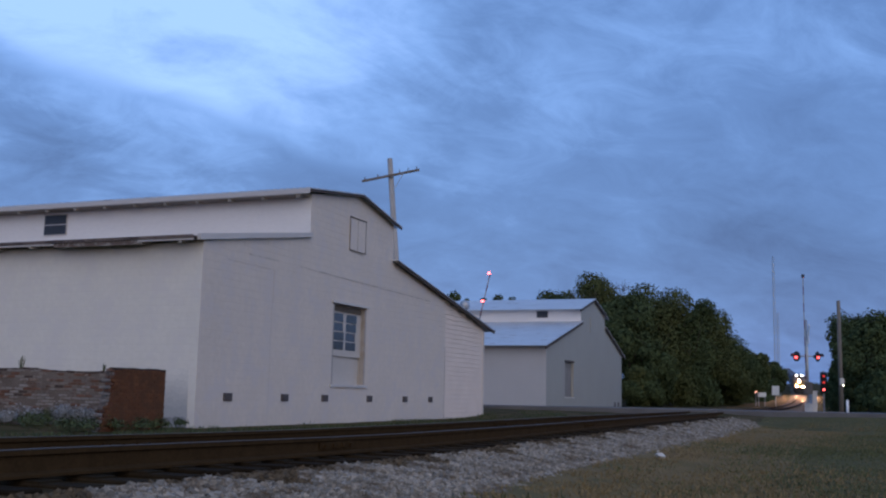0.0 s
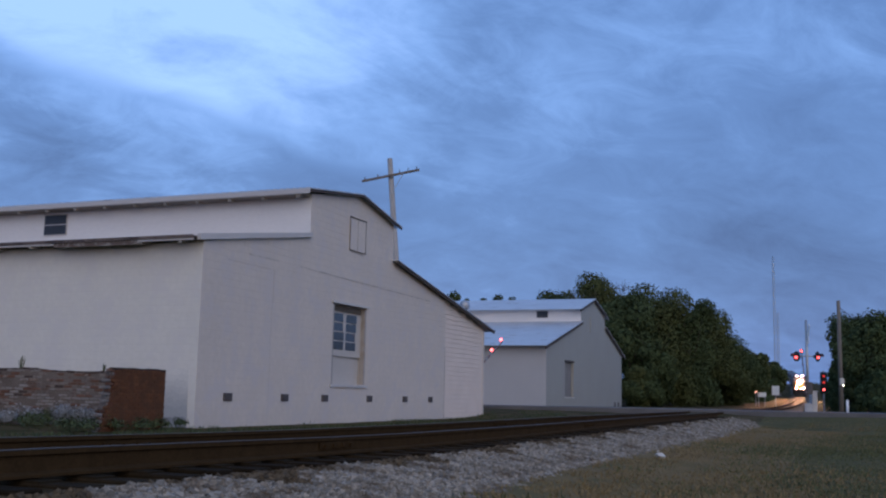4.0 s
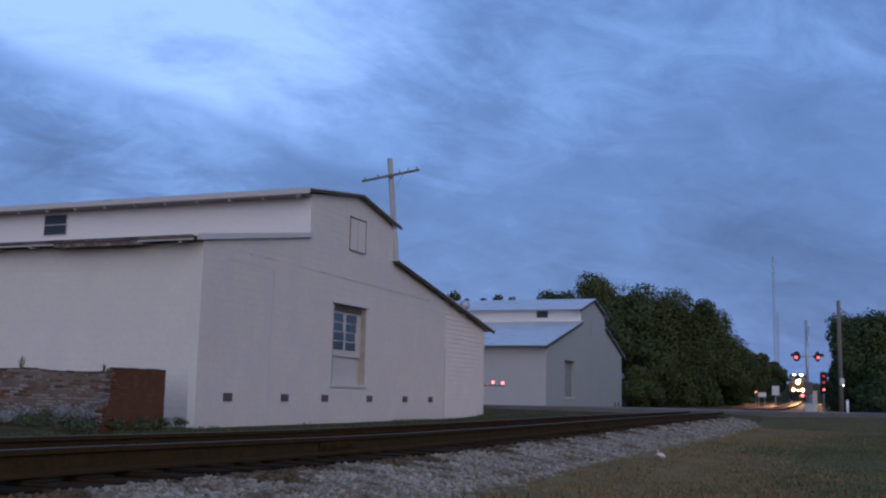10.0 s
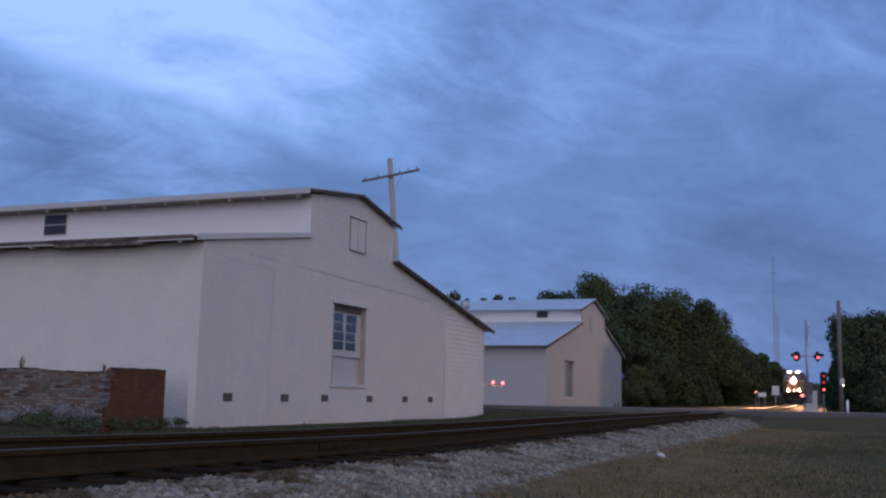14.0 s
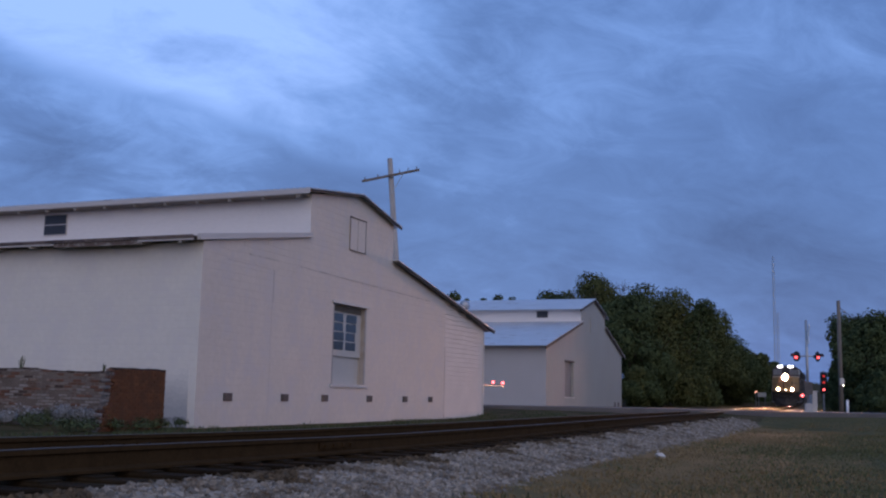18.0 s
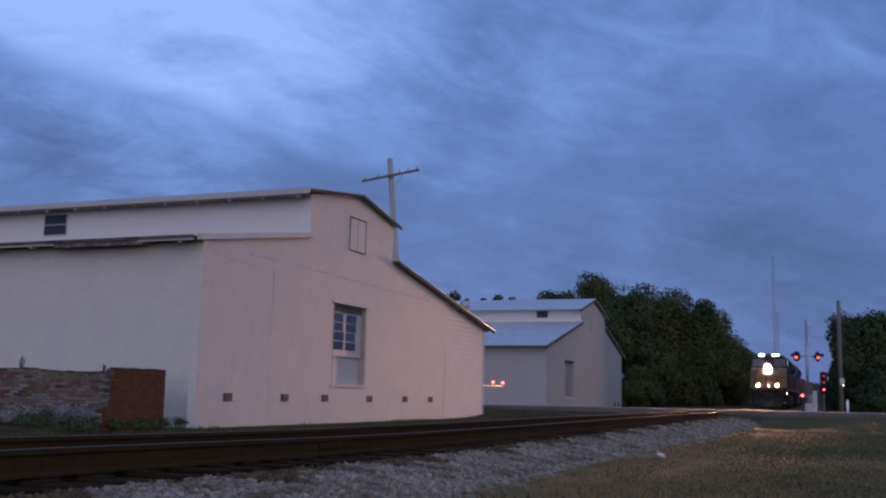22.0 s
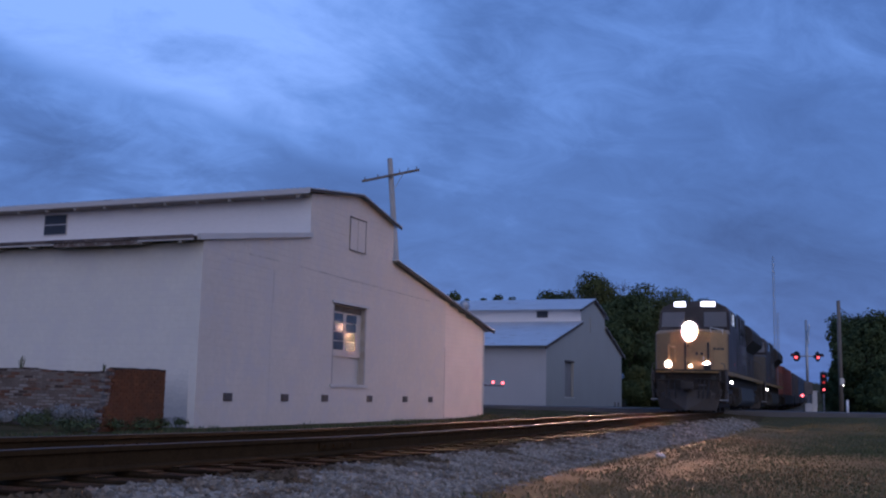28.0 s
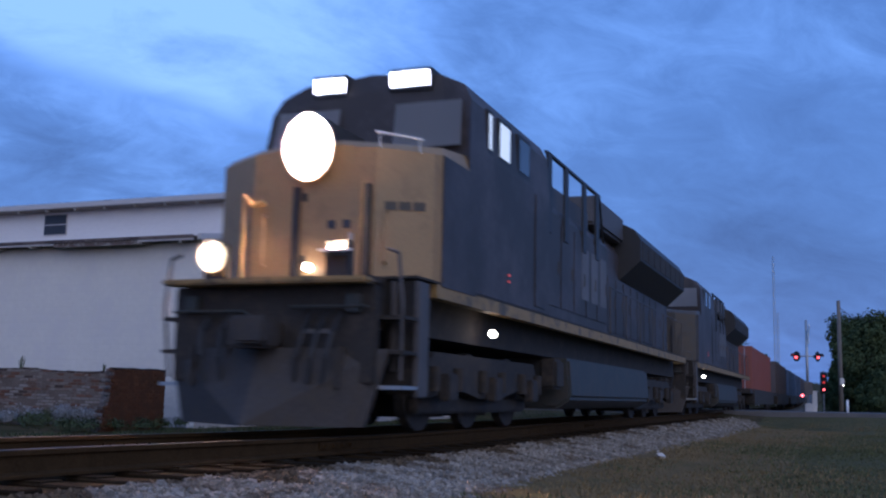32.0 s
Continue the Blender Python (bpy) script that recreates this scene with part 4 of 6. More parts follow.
# ---- far things on the camera's side ----
def roadside():
    cab = thing("relay_cabinet", Matrix.Translation((18.66, 52.0, 0.1)), "silver metal relay cabinet beside the crossing", "cabinet")
    boxed("body", M_CABINET, cab, (-0.13, 0.13, -0.2, 0.2, 0.12, 0.95), "", 0.02)
    boxed("roof", M_CABINET, cab, (-0.16, 0.16, -0.23, 0.23, 0.952, 1.0), "", 0.01)
    boxed("base_band", M_STEEL, cab, (-0.12, 0.12, -0.17, 0.17, -0.3, 0.118))
    post = thing("marker_post", Matrix.Translation((19.57, 50.0, -0.05)), "short white marker post in the grass", "marker post")
    bm = bmesh.new(); rod(bm, (0, 0, -0.1), (0, 0, 0.68), 0.06, n=12)
    part("shaft", bm, M_WHITE, post, "", True)
    bm = bmesh.new(); rod(bm, (0, 0, 0.681), (0, 0, 0.73), 0.062, 0.03, n=12)
    part("cap", bm, M_WHITE, post, "", True)
    pole = thing("utility_pole", Matrix.Translation((23.9, 62.0, 0.0)), "weathered grey wooden utility pole with a bracket", "utility pole")
    bm = bmesh.new(); rod(bm, (0, 0, -0.4), (0.02, 0, 6.65), 0.14, 0.105, 12)
    part("shaft", bm, M_POLE_DARK, pole, "", True)
    bm = bmesh.new(); rod(bm, (0, 0, 6.3), (0.8, 0.1, 5.7), 0.02, n=6); rod(bm, (0.8, 0.1, 5.7), (2.2, 0.4, 5.4), 0.012, n=5)
    part("wire", bm, M_BLACK, pole)
    boxed("meter_box", M_STEEL, pole, (-0.12, 0.12, -0.27, -0.125, 1.6, 2.0))
    lamp = thing("yard_lamp", Matrix.Translation((24.4, 63.0, 0.0)), "small lit yard lamp on a post", "lamp")
    bm = bmesh.new(); rod(bm, (0, 0, -0.2), (0, 0, 1.55), 0.04, n=8)
    part("post", bm, M_STEEL, lamp)
    bm = bmesh.new(); bmesh.ops.create_uvsphere(bm, u_segments=10, v_segments=8, radius=0.1, matrix=Matrix.Translation((0, 0, 1.65)))
    part("bulb", bm, M_STEP, lamp, "lit bulb")
    sig = thing("railway_signal", Matrix.Translation((33.2, 90.0, 0.0)), "low railway signal post with red lamps", "railway signal")
    bm = bmesh.new(); rod(bm, (0, 0, -0.5), (0, 0, 3.3), 0.07, n=10)
    part("post", bm, M_STEEL, sig)
    boxed("backboard", M_BLACK, sig, (-0.3, 0.3, -0.1, -0.02, 1.35, 3.2), "", 0.05)
    for z, mat in ((1.7, M_RED_LENS), (2.3, M_RED_DIM), (2.85, M_RED_DIM)):
        bm = bmesh.new(); rod(bm, (0, -0.101, z), (0, -0.14, z), 0.10, n=16)
        part("lens", bm, mat, sig, "red lens")
    # a car's light far off, carried here by an added post
    lamp = thing("yard_lamp", Matrix.Translation((42.5, 140, 0.3)), "distant warm car light, set on an added short post", "lamp")
    bm = bmesh.new(); rod(bm, (0, 0, -0.8), (0, 0, 1.5), 0.05, n=8)
    part("post", bm, M_STEEL, lamp)
    bm = bmesh.new(); bmesh.ops.create_uvsphere(bm, u_segments=10, v_segments=8, radius=0.13, matrix=Matrix.Translation((0, 0, 1.62)))
    part("bulb", bm, M_FAR_LAMP, lamp, "lit warm bulb")
    case = thing("relay_case", Matrix.Translation((43.35, 140.2, 0.3)), "small pale relay case on legs by the track", "relay case")
    boxed("body", M_WHITE, case, (-0.5, 0.5, -0.3, 0.3, 0.95, 1.5), "", 0.03)
    boxed("lid", M_STEEL, case, (-0.54, 0.54, -0.34, 0.34, 1.501, 1.55), "", 0.01)
    for x in (-0.42, 0.42):
        boxed("leg", M_STEEL, case, (x - 0.04, x + 0.04, -0.04, 0.04, -0.8, 0.949))
    sign = thing("trackside_sign", Matrix.Translation((48.4, 150, 0.3)) @ pose(0, 0, 0, 0, 0, -15), "white rectangular sign beside the track", "sign")
    boxed("panel", M_WHITE, sign, (-0.5, 0.5, -0.05, 0.05, 1.3, 2.6), "", 0.02)
    boxed("post", M_STEEL, sign, (-0.05, 0.05, 0.055, 0.12, -0.6, 2.4))


M_FAR_LAMP = glow("far_lamp", (1.0, 0.45, 0.30), 4)
roadside()


def radio_mast(m, h, label):
    t = thing("radio_mast", m, label, "radio mast", "radio masts")
    w = 0.32
    corners = [(w * math.cos(a), w * math.sin(a)) for a in (0, 2.094, 4.189)]
    for x, y in corners:
        bm = bmesh.new(); rod(bm, (x, y, -2), (x * 0.8, y * 0.8, h), 0.045, n=5)
        part("leg", bm, M_STEEL, t)
    bm = bmesh.new()
    z = 0.0
    while z < h - 1.6:
        for i in range(3):
            a, b = corners[i], corners[(i + 1) % 3]
            rod(bm, (*a, z), (*b, z + 1.5), 0.018, n=4)
        z += 1.5
    part("bracing", bm, M_STEEL, t)
    return t


radio_mast(Matrix.Translation((80.8, 250, 0)), 36.0, "tall thin lattice radio mast against the sky")
radio_mast(Matrix.Translation((81.6, 250, 0)), 22.2, "shorter lattice radio mast behind trees")


# ---- trees ----
def leaf_cloud(rnd, blobs, count, size):
    """Many small leaf clumps: bent quads strewn through uneven lobes, thickest near their skin."""
    verts, faces = [], []
    total = sum(b[3] ** 2 for b in blobs)
    for cx, cy, cz, r in blobs:
        for _ in range(int(count * r * r / total)):
            d = Vector((rnd.gauss(0, 1), rnd.gauss(0, 1), rnd.gauss(0, 1))).normalized()
            k = r * (0.55 + 0.5 * rnd.random() ** 0.8) * (1 + 0.35 * noise.noise(d * 2.6 + Vector((cx, cy, cz))))
            c = Vector((cx, cy, cz)) + Vector((d.x * k, d.y * k, d.z * k * 0.9))
            if c.z < 0.1:
                continue
            n = (d + Vector((rnd.uniform(-.8, .8), rnd.uniform(-.8, .8), rnd.uniform(-.4, .9)))).normalized()
            x = n.orthogonal().normalized()
            y = n.cross(x)
            a = rnd.uniform(0, 6.28)
            x, y = x * math.cos(a) + y * math.sin(a), y * math.cos(a) - x * math.sin(a)
            s = size * rnd.uniform(0.45, 1.3)
            i = len(verts)
            verts += [c - x * s, c - y * s * 0.6 + n * s * 0.15, c + x * s, c + y * s * 0.6 + n * s * 0.15]
            faces.append((i, i + 1, i + 2, i + 3))
    return verts, faces


def tree(m, h, r, seed, mat, label, count=5000, size=0.35, low=0.0, twigs=False):
    rnd = random.Random(seed)
    t = thing("tree", m, label, "tree", "trees beside the track")
    bm = bmesh.new()
    pts = [Vector((0, 0, -0.5))]
    for k in range(1, 6):
        pts.append(Vector((rnd.uniform(-.2, .2) * k * 0.5, rnd.uniform(-.2, .2) * k * 0.5, h * 0.15 * k)))
    for k in range(5):
        rod(bm, pts[k], pts[k + 1], 0.028 * h * (1 - k / 6), 0.028 * h * (1 - (k + 1) / 6), 8)
    part("trunk", bm, M_BARK, t)
    bm = bmesh.new()
    blobs = [(0, 0, h * 0.74, r * 0.5), (0, 0, h * 0.45, r * 0.7)]
    for k in range(20):
        a = k * 2.4 + rnd.uniform(-.4, .4)
        f = low + 0.08 + (0.86 - low) * ((k * 0.618) % 1.0)
        wide = math.sqrt(max(0.05, 1 - ((f - 0.42) / 0.56) ** 2))
        d = r * rnd.uniform(0.55, 0.8) * wide
        e = Vector((d * math.cos(a), d * math.sin(a), h * f))
        rod(bm, pts[1 + k % 4], e, 0.010 * h, 0.004 * h, 5)
        blobs.append((e.x, e.y, e.z, r * rnd.uniform(0.24, 0.42)))
    part("limbs", bm, M_BARK, t)
    v, f = leaf_cloud(rnd, blobs, count, size)
    me = bpy.data.meshes.new("crown")
    me.from_pydata(v, [], f)
    me.materials.append(mat)
    c = new("crown", me); c.parent = t
    if twigs:
        bm = bmesh.new()
        for k in range(22):
            a = rnd.uniform(0, 6.28)
            p = Vector((math.cos(a) * r * .45, math.sin(a) * r * .45, h * 0.86))
            q = p + Vector((rnd.uniform(-.9, .9), rnd.uniform(-.6, .6), rnd.uniform(0.7, 1.7)))
            rod(bm, p, q, 0.04, 0.014, 4)
            rod(bm, p.lerp(q, .5), q + Vector((rnd.uniform(-.7, .7), 0, -0.3)), 0.02, 0.01, 4)
        tagged(part("bare_twigs", bm, M_BARK, t), kind="stuff")
    return t


def plant_trees():
    # a row on the far side of the track, beyond the far warehouse: (x, y, height, radius)
    row = [(25.5, 122, 13.6, 5.5), (21.5, 114, 13.2, 4.6), (16, 118, 13.4, 4.4), (19, 122, 15.6, 5.5), (13, 126, 14.0, 4), (30.5, 128, 13.8, 5.2), (36.5, 138, 12.7, 5.4), (41.3, 148, 11.2, 4.6), (46, 160, 9.9, 4.4), (51.3, 174, 8.9, 4.2), (58, 190, 10.3, 2.5), (63.5, 208, 7.4, 3.6),
           (27, 136, 16.3, 6), (34, 150, 14.4, 5.6), (73.4, 228, 10.0, 2.7), (80.5, 255, 8.6, 4.0), (92, 290, 8.0, 4.4), (104, 330, 8.0, 5), (146, 400, 8, 6), (158, 412, 10, 8), (40, 170, 12, 6), (20.2, 109, 4.2, 1.8), (21.8, 110, 4.6, 2.2), (19.9, 107, 2.6, 1.2)]
    for i, (x, y, h, r) in enumerate(row):
        tree(Matrix.Translation((x, y, -0.3)) @ pose(0, 0, 0, 0, 0, i * 67), h, r, 20 + i, M_LEAF if i % 3 else M_LEAF_WARM, "tall broadleaf tree with a dense dark crown",
             25000 if y < 165 else 9000, 0.18 if y < 165 else 0.36, 0.0, i in (2, 3))
    # beside the road on the near side
    for i, (x, y, h, r) in enumerate([(32.3, 78, 7.8, 2.8), (37.5, 84, 8.8, 3.6), (42, 80, 9.0, 3.8), (36.3, 90, 8.6, 3.3), (41.9, 102, 9.6, 4), (47, 92, 10.0, 5), (50, 120, 9.5, 4.5),
                                       (58, 135, 10, 5), (68, 160, 10, 5.5), (84, 200, 10, 6), (108, 260, 11, 7), (33, 70, 3.2, 2.0), (36.5, 66, 3.0, 2.2), (31.5, 74, 3.4, 1.8), (33.0, 84, 5.8, 1.5), (36.9, 96, 3.2, 1.8)]):
        tree(Matrix.Translation((x, y, -0.3)) @ pose(0, 0, 0, 0, 0, i * 51), h, r, 60 + i, M_LEAF, "leafy tree with low branches beside the road",
             14000 if y < 100 else 6000, 0.145 if y < 100 else 0.30, 0.0)
    # tops seen over the far warehouse's roof
    for i, (x, y, h, r) in enumerate([(1.2, 165, 18.3, 2.8), (3.7, 165, 17.6, 1.4), (6.2, 165, 17.7, 1.7), (8.2, 165, 18.1, 2.6), (10.6, 166, 17.9, 2.4), (13.5, 165, 15.6, 3), (17.5, 170, 16.0, 3.5), (29, 172, 15.0, 3.0), (-6, 168, 14, 3.5)]):
        tree(Matrix.Translation((x, y, -0.3)), h, r, 90 + i, M_LEAF, "tall tree behind the far warehouse", 4000, 0.26, 0.3)


plant_trees()

# ---- loose stones, grass and weeds ----
def stones():
    """Crushed stone on the shoulder facing the camera."""
    rng = np.random.default_rng(5)
    cube = np.array([(x, y, z) for x in (-1, 1) for y in (-1, 1) for z in (-1, 1)], float)
    quads = np.array([(0, 1, 3, 2), (4, 6, 7, 5), (0, 4, 5, 1), (2, 3, 7, 6), (0, 2, 6, 4), (1, 5, 7, 3)])
    V, F, k = [], [], 0
    for s0, s1, la0, la1, size, count in ((-8, 6, 1.32, 3.45, 0.032, 8500), (5, 16, 1.32, 3.45, 0.023, 31000), (16, 28, 1.32, 3.0, 0.029, 14000), (28, 51, 1.32, 2.95, 0.044, 6500), (-8, 50, -3.05, -1.32, 0.035, 5000)):
        n = count
        la = rng.uniform(la0, la1, n); s = rng.uniform(s0, s1, n)
        keep = rng.random(n) < np.interp(np.abs(la), [0.95, 1.35, max(la1, 3.05) - 0.45, max(la1, 3.05) + 0.05], [0.3, 1.0, 1.0, 0.15])
        la, s = la[keep], s[keep]; n = len(la)
        z = np.interp(np.abs(la), [0.98, 1.3, 2.1, 2.95, 3.5], [-0.228, -0.245, -0.35, -0.535, -0.56]) + np.interp(s, [-12, 6, 9, 11, 14, 20, 28, 60], [.05, .05, .03, 0, -.02, -.02, 0, 0])
        z += rng.uniform(-0.01, 0.02, n)
        r = size * rng.uniform(0.55, 1.45, n)
        q = rng.normal(size=(n, 3, 3))
        q, _ = np.linalg.qr(q)
        shape = cube[None] * rng.uniform(0.55, 1.0, (n, 1, 3)) * rng.uniform(0.7, 1.15, (n, 8, 3)) * r[:, None, None]
        pts = np.einsum("nij,nvj->nvi", q, shape) + np.stack([la, s, z], 1)[:, None]
        V.append(pts.reshape(-1, 3)); F.append((quads[None] + (np.arange(n) * 8)[:, None, None]).reshape(-1, 4) + k)
        k += n * 8
    V, F = np.concatenate(V), np.concatenate(F)
    # stones beside the tie ends are brown with dirt, in ragged tongues
    lat, way = V[F[:, 0], 0], V[F[:, 0], 1]
    dirty = np.abs(lat) < 1.48 + 0.22 * np.sin(way * 2.1) + 0.16 * np.sin(way * 5.3 + 1)
    first = np.repeat(dirty.reshape(-1, 6)[:, 0], 6)
    for mask, mat, label in ((~first, M_STONE, "loose grey crushed stones of the ballast shoulder"), (first, M_STONE_DIRTY, "brown fouled stones beside the tie ends")):
        me = bpy.data.meshes.new("ballast_stones")
        used, faces = np.unique(F[mask], return_inverse=True)
        me.from_pydata(V[used].tolist(), [], faces.reshape(-1, 4).tolist())
        me.materials.append(mat)
        ob = new("ballast_stones", me)
        ob.matrix_basis = on_track(0)
        tagged(ob, label, "ballast stones", kind="stuff")


stones()


def blades(name, spots, height, mat, label, category, width=0.012, bend=0.5, seed=1):
    """Tufts of grass: each blade a bent, tapering strip. spots: world points."""
    rnd = random.Random(seed)
    V, F = [], []
    for x, y, z in spots:
        h = height * rnd.uniform(0.5, 1.5)
        a = rnd.uniform(0, 6.28)
        dx, dy = math.cos(a) * width, math.sin(a) * width
        lx, ly = rnd.uniform(-1, 1) * h * bend, rnd.uniform(-1, 1) * h * bend
        i = len(V)
        V += [(x - dx, y - dy, z - 0.02), (x + dx, y + dy, z - 0.02), (x + dx * .8 + lx * .35, y + dy * .8 + ly * .35, z + h * .6),
              (x - dx * .8 + lx * .35, y - dy * .8 + ly * .35, z + h * .6), (x + lx, y + ly, z + h)]
        F += [(i, i + 1, i + 2, i + 3), (i + 3, i + 2, i + 4)]
    me = bpy.data.meshes.new(name)
    me.from_pydata(V, [], F)
    me.materials.append(mat)
    return tagged(new(name, me), label, category, kind="stuff")


def lawn():
    rnd = random.Random(11)
    frame_m = on_track(0)
    straw, green = [], []
    for k in range(110000):
        if k < 80000:
            s = 6 + 44 * rnd.random() ** 1.7
            la = rnd.uniform(2.6, 3.2 + 0.30 * s)
        else:
            s = rnd.uniform(-8, 50)
            la = 2.7 + 16 * rnd.random() ** 1.3
        patch = noise.noise(Vector((s * 0.22, la * 0.35, 1.5))) + 0.5 * noise.noise(Vector((s * 0.9, la * 1.1, 4)))
        if la < np.interp(s, [12, 17], [3.4, 2.9]) + 0.12 * math.sin(s * 2.7) and rnd.random() < 0.55 + 0.9 * noise.noise(Vector((s * 1.3, la * 2, 0))):
            continue
        p = frame_m @ Vector((la, s, 0))
        dry = 0.92 - 0.14 * (la - 3.0) + 0.75 * patch
        (straw if rnd.random() < dry else green).append((p.x, p.y, ground_z(la, s)))
    blades("lawn_grass", straw, 0.032, M_BLADE_DRY, "short straw-coloured mown grass near the ballast", "grass", 0.009, 0.9)
    blades("lawn_grass", green, 0.038, M_BLADE, "short dark green mown grass", "grass", 0.010, 0.7, 3)
    spots = []
    for _ in range(16000):
        s = rnd.uniform(6, 50)
        la = -rnd.uniform(2.0, 9.2)
        if noise.noise(Vector((s * .35, la * .5, 3))) > -0.1:
            p = frame_m @ Vector((la, s, 0))
            spots.append((p.x, p.y, max(ground_z(la, s), -0.33 - 0.127 * (-la - 2.2) if la > -3.3 else -9)))
    blades("verge_grass", spots, 0.07, M_WEED, "thin weedy grass on the dirt strip by the warehouse", "grass", 0.012, 0.6, 2)


lawn()


def weed_clump(m, r, h, mat, label, seed, n=260, leaf=0.05):
    """A low bushy weed: stems with leaves of their own."""
    rnd = random.Random(seed)
    w = thing("weed", m, label, "weed", "weeds along the brick wall")
    bm = bmesh.new()
    for k in range(14):
        a, d = rnd.uniform(0, 6.28), r * rnd.uniform(0.2, 0.9)
        rod(bm, (d * .3 * math.cos(a), d * .3 * math.sin(a), -0.05), (d * math.cos(a), d * math.sin(a), h * rnd.uniform(.6, 1)), 0.008, 0.003, 4)
    tagged(part("stem_tuft", bm, M_WEED, w), kind="stuff")
    V, F = leaf_cloud(rnd, [(rnd.uniform(-.4, .4) * r, rnd.uniform(-.2, .2) * r, h * rnd.uniform(.35, .7), r * rnd.uniform(.4, .6)) for _ in range(5)] + [(0, 0, h * .45, r * .6)], n, leaf)
    me = bpy.data.meshes.new("leaves"); me.from_pydata(V, [], F); me.materials.append(mat)
    c = new("leaves", me); c.parent = w


for i, (x, y, r, h, pale) in enumerate([(-11.0, 25.2, .5, .44, 1), (-10.4, 25.1, .45, .36, 1), (-9.9, 25.3, .5, .40, 1), (-9.4, 25.2, .45, .38, 0), (-8.95, 25.1, .46, .52, 1), (-8.55, 25.1, .4, .46, 1), (-8.1, 22.5, .45, .11, 0), (-7.8, 22.2, .45, .12, 0),
                                        (-7.35, 22.1, .45, .16, 0), (-6.95, 22.7, .4, .15, 0), (-6.65, 23.4, .4, .14, 0), (-6.4, 24.1, .4, .14, 0), (-6.3, 25.2, .3, .18, 0), (-10.7, 24.6, .5, .25, 0), (-9.6, 24.6, .5, .22, 0), (-8.9, 23.2, .5, .14, 0), (-7.6, 21.8, .5, .13, 0), (-6.5, 22.9, .4, .12, 0), (-11.6, 25.0, .5, .4, 1)]):
    weed_clump(Matrix.Translation((x, y, -0.46)), r, h, M_WEED_PALE if pale else M_WEED, "pale grey-leaved weed against the wall" if pale else "low green weed at the wall's foot", 300 + i, 1100 if pale else 520, 0.027 if pale else 0.035)
weed_clump(Matrix.Translation((-10.5, 26.0, 0.88)), 0.12, 0.36, M_WEED, "dry sprig growing on the wall's top", 341, 18, 0.02)
weed_clump(Matrix.Translation((-8.45, 26.1, 0.9)), 0.05, 0.2, M_WEED, "small sprig on the wall's top", 342, 16, 0.03)

bm = bmesh.new()
bmesh.ops.create_icosphere(bm, subdivisions=3, radius=0.075)
for v in bm.verts:
    v.co *= 1 + 0.55 * noise.noise(v.co * 16) + 0.25 * noise.noise(v.co * 40)
    v.co.z *= 0.55
thing("litter", Matrix.Translation((3.62, 17.1, -0.44)), "crumpled white paper litter at the grass edge", "litter", bm=bm, mat=M_LITTER)

# ---- the train ----
def lamp_can(parent, name, x, y, z, r, mat, deep=0.2, label=""):
    """A lamp set back in a short dark tube that opens forwards (towards -y)."""
    bm = bmesh.new()
    n = 20
    ring = lambda rr, yy: [bm.verts.new((x + rr * math.cos(2 * math.pi * i / n), yy, z + rr * math.sin(2 * math.pi * i / n))) for i in range(n)]
    a, b, c, d = ring(r + 0.025, y + 0.03), ring(r + 0.025, y - deep), ring(r, y - deep), ring(r, y + 0.02)
    for p, q in ((a, b), (b, c), (c, d)):
        for i in range(n):
            bm.faces.new((p[i], p[(i + 1) % n], q[(i + 1) % n], q[i]))
    bm.faces.new(a)
    bm.transform(Matrix.Translation((-x, -y, -z)))
    can = part(name, bm, M_BLACK, parent, "round lamp housing")
    can.matrix_basis = Matrix.Translation((x, y, z))
    bm = bmesh.new()
    prev = None
    for k in range(4):
        rr = r * 0.97 * (1 - k / 3.2)
        yy = y - deep + 0.035 - 0.07 * math.sqrt(1 - (rr / r) ** 2)
        cur = [bm.verts.new((x + rr * math.cos(2 * math.pi * i / n), yy, z + rr * math.sin(2 * math.pi * i / n))) for i in range(n)]
        if prev:
            for i in range(n):
                bm.faces.new((prev[i], prev[(i + 1) % n], cur[(i + 1) % n], cur[i]))
        prev = cur
    bm.faces.new(prev)
    bm.transform(Matrix.Translation((-x, -y, -z)))
    part("bulb", bm, mat, can, label)
    # added pale flange catches the bulb's light and stands in for its glare
    bm = bmesh.new()
    inner, outer, back = ring(r + 0.026, y - deep + 0.012), ring(r + 0.085, y - deep + 0.004), ring(r + 0.085, y - deep + 0.03)
    for p, q in ((inner, outer), (outer, back)):
        for i in range(n):
            bm.faces.new((p[i], p[(i + 1) % n], q[(i + 1) % n], q[i]))
    bm.transform(Matrix.Translation((-x, -y, -z)))
    part("glare_rim", bm, M_WHITE, can, "pale rim added to widen the lamp's glare")
    return can


